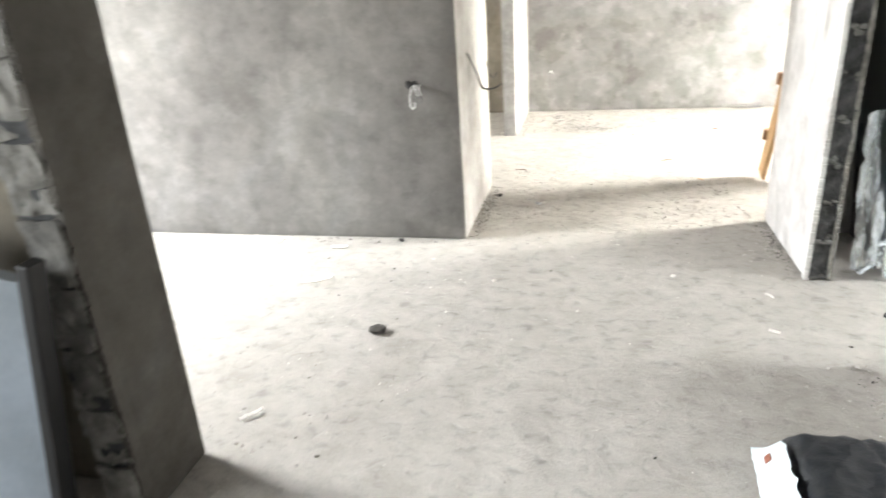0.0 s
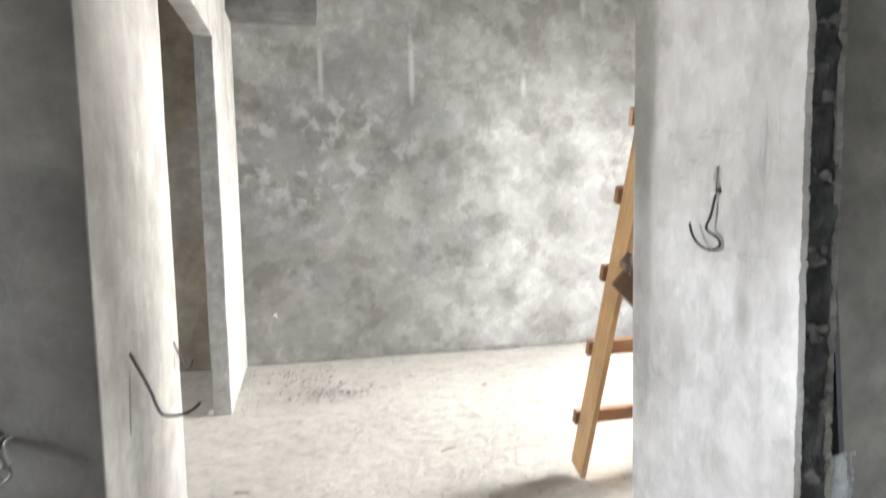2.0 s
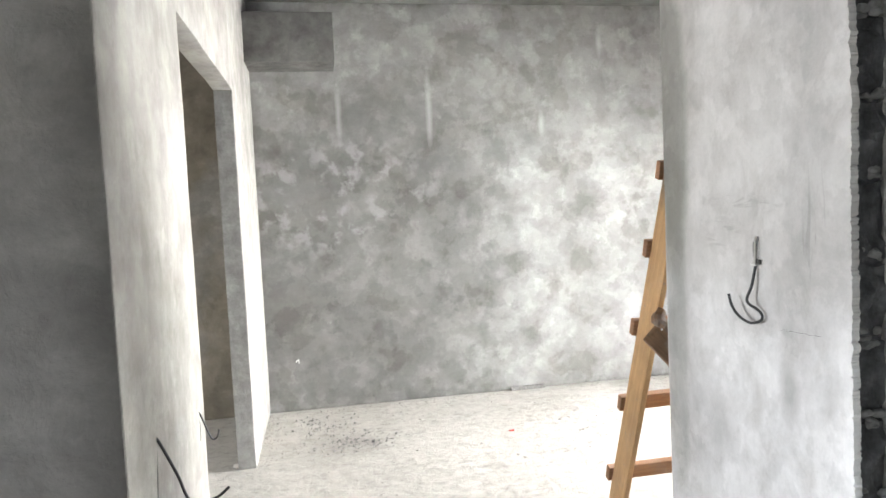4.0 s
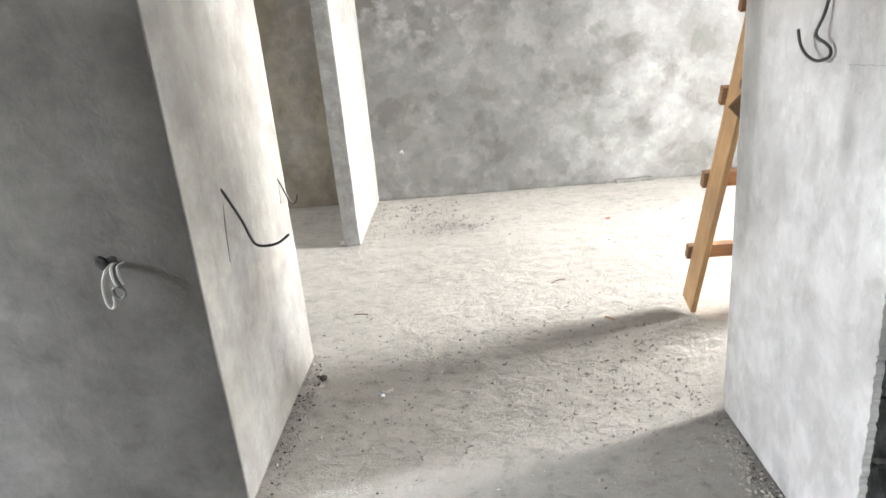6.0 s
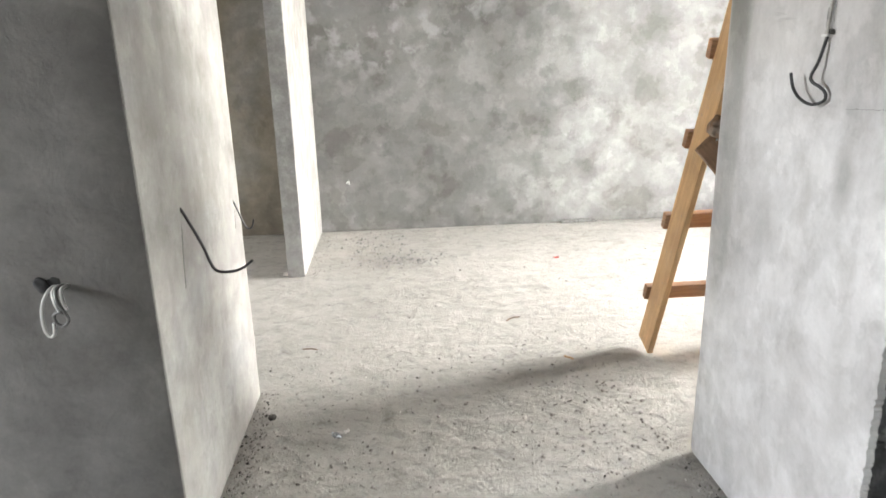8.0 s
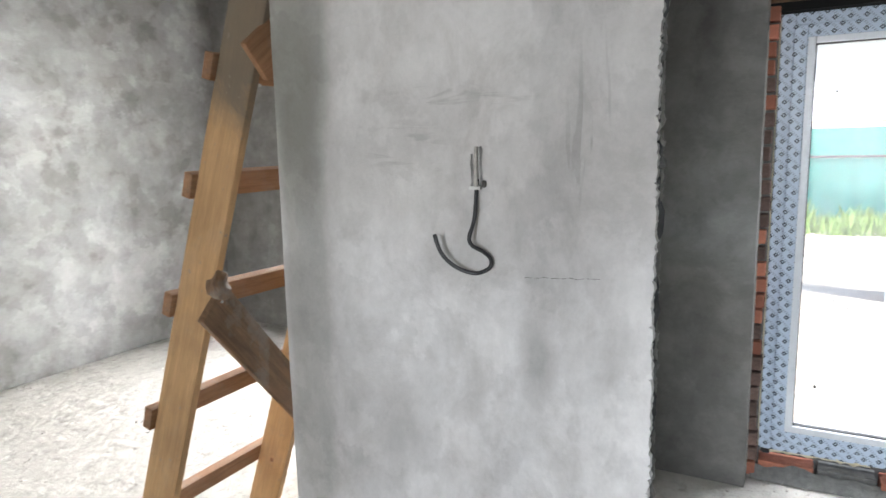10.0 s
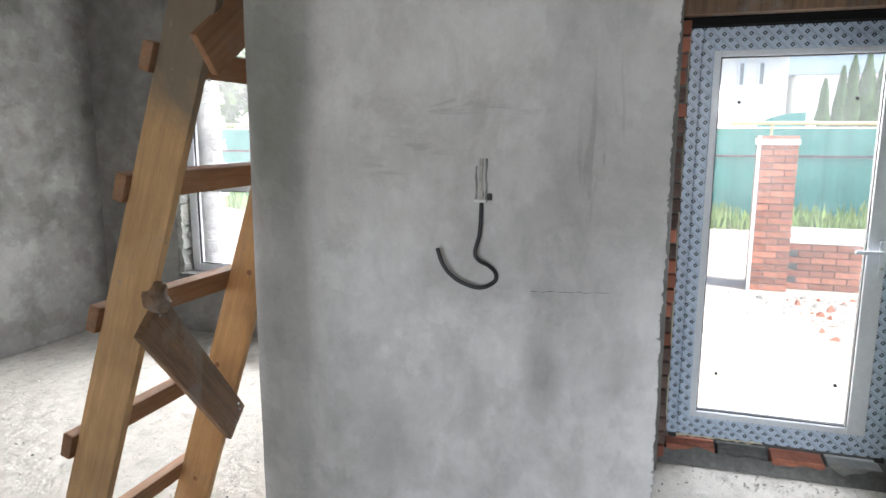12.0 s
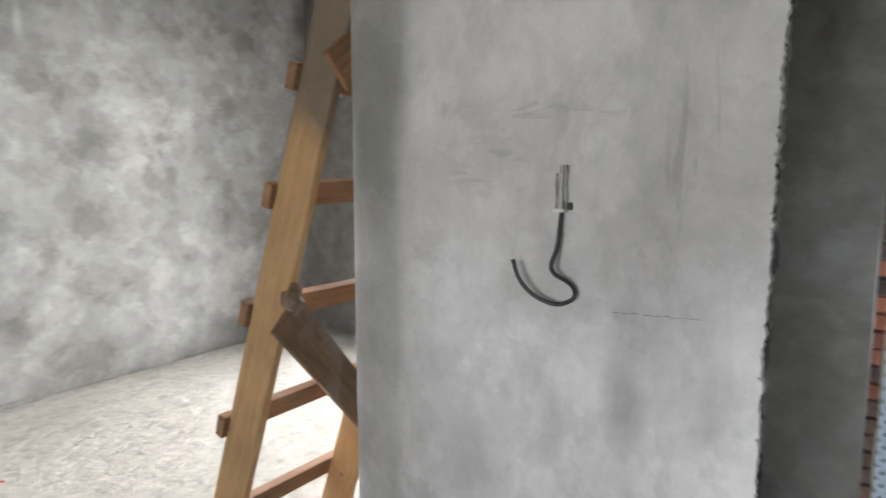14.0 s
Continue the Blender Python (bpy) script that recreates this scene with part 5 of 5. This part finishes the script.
# ---- rubble, crumbs and scraps ----
def lump(r, seed, flat=0.6):
    bm = bmesh.new()
    bmesh.ops.create_icosphere(bm, subdivisions=1, radius=r)
    for v in bm.verts:
        v.co *= 1 + 0.6 * noise.noise(v.co / r * 0.9 + Vector((seed * 5.3, 0, 0)))
        v.co.z *= flat
    lo = min(v.co.z for v in bm.verts)
    for v in bm.verts:
        v.co.z -= lo
    return bm


def single(name, label, category, x, y, bm, material, turn=0.0, z=0.0, group=""):
    ob = part(name, bm, material)
    ob.location = (x, y, z)
    ob.rotation_euler = (0, 0, radians(turn))
    return tagged(ob, label, category, group)


single("stone", "dark grey lump of rubble lying on the screed", "stone", -0.920, 2.465, lump(0.042, 3, 0.4), M_DIRT, 20)
single("stone", "small dark stone beside the wall foot", "stone", -1.11, 3.58, lump(0.02, 4), M_DIRT, group="small stones")
single("stone", "small dark stone beside the wall foot", "stone", -0.62, 4.50, lump(0.02, 5), M_DIRT, group="small stones")
single("stone", "small dark stone on the screed", "stone", -0.46, 3.05, lump(0.012, 6), M_CHIP)


def strip(length, width, bend, seed):
    bm = bmesh.new()
    n = 12
    row = []
    for i in range(n + 1):
        t = i / n - 0.5
        p = Vector((t * 3, seed, 0))
        y = bend * (t * t - 0.1) + 0.01 * noise.noise(p * 2)
        w = width * (0.7 + 0.5 * noise.noise(p * 3))
        z = 0.004 + 0.008 * abs(noise.noise(p * 2.5))
        row.append((bm.verts.new((t * length, y - w, z)), bm.verts.new((t * length, y + w, z + 0.004))))
    for A, B in zip(row, row[1:]):
        bm.faces.new((A[0], B[0], B[1], A[1]))
    r = bmesh.ops.extrude_face_region(bm, geom=bm.faces[:])
    bmesh.ops.translate(bm, vec=(0, 0, 0.003), verts=[g for g in r["geom"] if isinstance(g, bmesh.types.BMVert)])
    bmesh.ops.recalc_face_normals(bm, faces=bm.faces)
    return bm


single("paper_strip", "torn white paper strip lying on the screed", "paper", -1.43, 2.98, strip(0.20, 0.012, 0.10, 1), M_CHIP, 28)
single("plaster_chip", "white plaster chip beside the wall foot", "chip", -1.475, 3.46, strip(0.10, 0.022, 0.02, 2), M_CHIP, 5)
single("paper_strip", "torn white paper strip lying on the screed", "paper", -1.20, 1.80, strip(0.09, 0.010, 0.03, 3), M_CHIP, 50)
single("cigarette_end", "white cigarette end lying on the screed", "litter", 0.80, 2.64, tube([(-0.02, 0.012, 0.006), (0.02, -0.012, 0.006)], 0.006, 8), M_CHIP)
single("cigarette_end", "pale bent stub lying on the screed", "litter", 0.856, 2.99, tube([(-0.012, 0.02, 0.006), (0.004, 0.0, 0.007), (0.012, -0.02, 0.006)], 0.005, 8), M_CHIP)
single("plaster_chip", "white plaster crumb on the screed", "chip", 0.445, 3.18, lump(0.014, 8), M_CHIP)
single("film_scrap", "crumpled clear film scrap in the opening", "scrap", -0.33, 4.33, lump(0.028, 9, 0.35), M_SHEETING)
single("film_scrap", "pale crumpled scrap in the opening", "scrap", -0.30, 4.35, strip(0.05, 0.010, 0.03, 6), M_CHIP, 30)
single("plastic_scrap", "small red plastic scrap on the dusty floor", "scrap", 1.175, 6.66, strip(0.04, 0.008, 0.01, 7), M_RED, 15)
single("twig", "thin dark twig lying on the screed", "twig", 0.62, 5.49, tube([(-0.05, 0, 0.005), (0, 0.008, 0.008), (0.05, -0.004, 0.005)], 0.003, 6), M_WOOD_OLD, 35)
single("twig", "thin dark twig lying on the screed", "twig", -0.54, 5.21, tube([(-0.04, 0, 0.005), (0, 0.004, 0.006), (0.04, 0.0, 0.005)], 0.003, 6), M_WOOD_OLD, -10)
single("wood_sliver", "pale wood sliver lying beside the ladder", "sliver", 0.81, 4.93, strip(0.06, 0.005, 0.0, 8), M_WOOD, -50)
single("cable_scrap", "white plug scrap at the wall stub", "scrap", -0.86, 6.55, lump(0.025, 12), M_CHIP)


def crumbs(name, label, material, count, seed, rmin, rmax, spots):
    """Loose crumbs: small broken octahedra, thick along wall feet and thin elsewhere."""
    rnd = random.Random(seed)
    verts, faces = [], []
    for _ in range(count):
        x0, x1, y0, y1, pull = rnd.choice(spots)
        if pull:
            x, y = rnd.gauss((x0 + x1) / 2, (x1 - x0) / 4), rnd.gauss((y0 + y1) / 2, (y1 - y0) / 4)
        else:
            x, y = rnd.uniform(x0, x1), rnd.uniform(y0, y1)
        r = rmin + (rmax - rmin) * rnd.random() ** 4
        k = len(verts)
        a = rnd.uniform(0, 6.28)
        for (px, py, pz) in ((1, 0, 0.1), (0, 1, 0), (-1, 0, 0.1), (0, -1, 0), (0.2, 0.1, 0.75), (0, 0, -0.5)):
            s = r * rnd.uniform(0.6, 1.3)
            qx, qy = px * math.cos(a) - py * math.sin(a) * 0.6, px * math.sin(a) + py * math.cos(a) * 0.6
            verts.append((x + qx * s, y + qy * s, max(0.0, pz) * s + (pz < 0) * -0.004 + 0.001))
        for i in range(4):
            faces += [(k + i, k + (i + 1) % 4, k + 4), (k + (i + 1) % 4, k + i, k + 5)]
    me = bpy.data.meshes.new(name)
    me.from_pydata(verts, [], faces)
    me.materials.append(material)
    return tagged(new(name, me), label, "rubble", kind="stuff")


FEET = [(-3.9, -0.72, 3.52, 3.65, 0), (-0.72, -0.63, 3.65, 4.75, 0), (-0.72, 1.1, 7.62, 7.78, 0), (1.1, 3.7, 7.66, 7.78, 0),
        (0.98, 1.06, 3.25, 4.05, 0), (1.0, 1.1, 1.2, 2.4, 0), (1.3, 3.05, 3.70, 3.86, 0), (-0.72, -0.6, 6.5, 7.75, 0), (0.0, -0.6, 6.6, 7.3, 0), (3.0, 3.2, 2.05, 3.15, 0)]
OPEN = [(-2.6, 1.0, 1.2, 3.6, 0), (-2.2, -0.6, 1.6, 3.4, 0), (-0.6, 1.0, 3.4, 5.2, 0), (-0.6, 3.4, 4.8, 7.6, 0), (1.4, 3.0, 2.1, 3.8, 0)]
HEAP = [(-0.35, 0.35, 6.55, 7.05, 1), (-0.6, 0.1, 6.9, 7.7, 1)]
crumbs("crumbs_at_walls", "grey mortar crumbs swept along the wall feet", M_PEBBLE, 3600, 1, 0.002, 0.013, FEET + [(a - 0.04, b + 0.04, c - 0.06, d + 0.04, 1) for a, b, c, d, _ in FEET])
crumbs("crumbs", "grey crumbs strewn over the screed", M_PEBBLE, 3800, 2, 0.0015, 0.010, OPEN)
crumbs("dark_crumbs_at_walls", "dark soil crumbs swept along the wall feet", M_DIRT, 600, 8, 0.002, 0.012, [(a, b, c, d, 1) for a, b, c, d, _ in FEET[:2] + FEET[4:6]])
crumbs("swept_heap", "grey mortar sweepings before the mottled wall", M_LIP, 480, 7, 0.003, 0.02, HEAP)
crumbs("dark_crumbs", "dark crumbs strewn over the screed", M_DIRT, 330, 3, 0.002, 0.009, OPEN)
crumbs("pale_crumbs", "pale plaster crumbs strewn over the screed", M_CHIP, 420, 4, 0.002, 0.009, OPEN)
crumbs("floor_flakes", "small broken flakes of mortar lying by the pier foot and in the opening", M_PEBBLE, 650, 11, 0.003, 0.014, [(0.55, 1.05, 4.1, 4.9, 0), (0.4, 1.0, 3.3, 4.3, 0), (-0.65, 0.1, 3.8, 4.7, 0)])
single("mortar_ledge", "low grey mortar ledge at the wall foot", "ledge", 1.66, 7.765, box(-0.17, 0.17, -0.03, 0.01, 0, 0.035, 0.008), M_LIP, 2)
crumbs("yard_rubble", "broken brick and plaster rubble heaped in the yard", M_PEBBLE, 1700, 5, 0.015, 0.08, [(5.2, 7.6, -0.6, 2.6, 0), (6.2, 7.4, 0.3, 1.5, 0)]).location = (0, 0, GZ)
crumbs("yard_brick_rubble", "broken red brick pieces in the yard", M_BRICK, 120, 6, 0.02, 0.09, [(5.4, 7.5, 0.2, 1.8, 0)]).location = (0, 0, GZ)

# heap of spoil in the yard
bm = bmesh.new()
n = 40
g = [[bm.verts.new((5.6 + 2.0 * i / n, -0.6 + 2.2 * j / n, GZ + 0.14 * math.exp(-(((i - 22) / 11) ** 2 + ((j - 18) / 12) ** 2)) + 0.03 * noise.noise(Vector((i * 0.4, j * 0.4, 0))) * math.exp(-(((i - 20) / 14) ** 2 + ((j - 20) / 14) ** 2)) - 0.004)) for j in range(n + 1)] for i in range(n + 1)]
for i in range(n):
    for j in range(n):
        bm.faces.new((g[i][j], g[i + 1][j], g[i + 1][j + 1], g[i][j + 1]))
tagged(smooth(part("spoil_heap", bm, M_SAND)), "low heap of sandy spoil in the yard", "heap")

# ---- pieces of the walls last: bricks round the door, split-face quoin ----
jl, jr, sill = bpy.data.objects["door_jamb_left"], bpy.data.objects["door_jamb_right"], bpy.data.objects["door_jamb_filler"]
B_REV, B_FLAT = brick_mesh(0.10, 0.07, 0.063), brick_mesh(0.12, 0.235, 0.068)
B_SMEAR = B_REV.copy()
B_SMEAR.materials.clear()
B_SMEAR.materials.append(M_BRICK_SMEARED)
B_FLAT_SMEAR, B_FLAT_PALE = B_FLAT.copy(), B_FLAT.copy()
for me, m in ((B_FLAT_SMEAR, M_MORTAR), (B_FLAT_PALE, M_BLOCK_PALE)):
    me.materials.clear()
    me.materials.append(m)
for i in range(29):
    brick((B_REV, B_SMEAR, B_SMEAR, B_REV, B_SMEAR)[(i * 7 + i // 3) % 5], jl, (3.228 + 0.004 * math.sin(i * 2.7), 3.125 + 0.006 * math.sin(i * 5.1), 0.04 + 0.0755 * i))
    brick((B_SMEAR, B_REV, B_SMEAR)[(i * 5 + i // 4) % 3], jr, (3.228 + 0.004 * math.sin(i * 1.9), 2.036 + 0.006 * math.sin(i * 4.3), 0.04 + 0.0755 * i))
for i, y in enumerate((2.96, 2.71, 2.46, 2.21)):
    brick((B_FLAT, B_FLAT_SMEAR, B_FLAT, B_FLAT_PALE)[i], sill, (3.27 + 0.012 * math.sin(i * 2.2), y, 0.045))
smear = bmesh.new()
nn = 60
rows = []
for i in range(nn + 1):
    y = 2.03 + 1.08 * i / nn
    k = 0.5 + 0.5 * noise.noise(Vector((y * 6, 2, 0))) + 0.25 * noise.noise(Vector((y * 17, 5, 0)))
    top = 0.022 + 0.08 * max(0, min(1, k))
    rows.append((smear.verts.new((3.16, y, 0.0)), smear.verts.new((3.192, y, top * 0.6)), smear.verts.new((3.206, y, top))))
for A, B in zip(rows, rows[1:]):
    for k in range(2):
        smear.faces.new((A[k], B[k], B[k + 1], A[k + 1]))
part("mortar_smear", smear, M_MORTAR, sill, "grey mortar smeared over the bricks")

st = bmesh.new()
bmesh.ops.create_cube(st, size=1)
bmesh.ops.subdivide_edges(st, edges=st.edges[:], cuts=2, use_grid_fill=True)
for v in st.verts:
    v.co += noise.noise_vector(v.co * 2.3) * 0.09
    v.co = Vector((v.co.x * 0.12, v.co.y * 0.2, v.co.z * 0.088))
me_q = bpy.data.meshes.new("stone_block")
st.to_mesh(me_q)
st.free()
me_q.materials.append(M_STONE)
quoin = part("outer_leaf", box(4.605, 4.70, 6.86, 7.9, -0.05, H2), M_STONE)
tagged(quoin, "grey split-face stone outer leaf beside the window", "wall", kind="structure")
for i in range(24):
    ob = new("stone_block", me_q)
    ob.parent = quoin
    ob.location = (4.665, 6.86 + (0.03 if i % 2 else -0.01), 0.2 + 0.098 * i)
    ob.rotation_euler = (0, 0, math.pi * (i % 2))

vs = bpy.data.objects["wall_vestibule_south"]
gb = bpy.data.meshes.new("block")
bm = box(-0.293, 0.293, -0.015, 0.015, -0.095, 0.095, 0.006, 1)
bm.to_mesh(gb)
bm.free()
gb.materials.append(M_BLOCK_PALE)
for r in range(11):
    for k in range(2):
        ob = new("block", gb)
        ob.parent = vs
        ob.location = (2.88 - 0.6 * k - (0.3 if r % 2 else 0), 2.027, 0.1 + 0.2 * r)
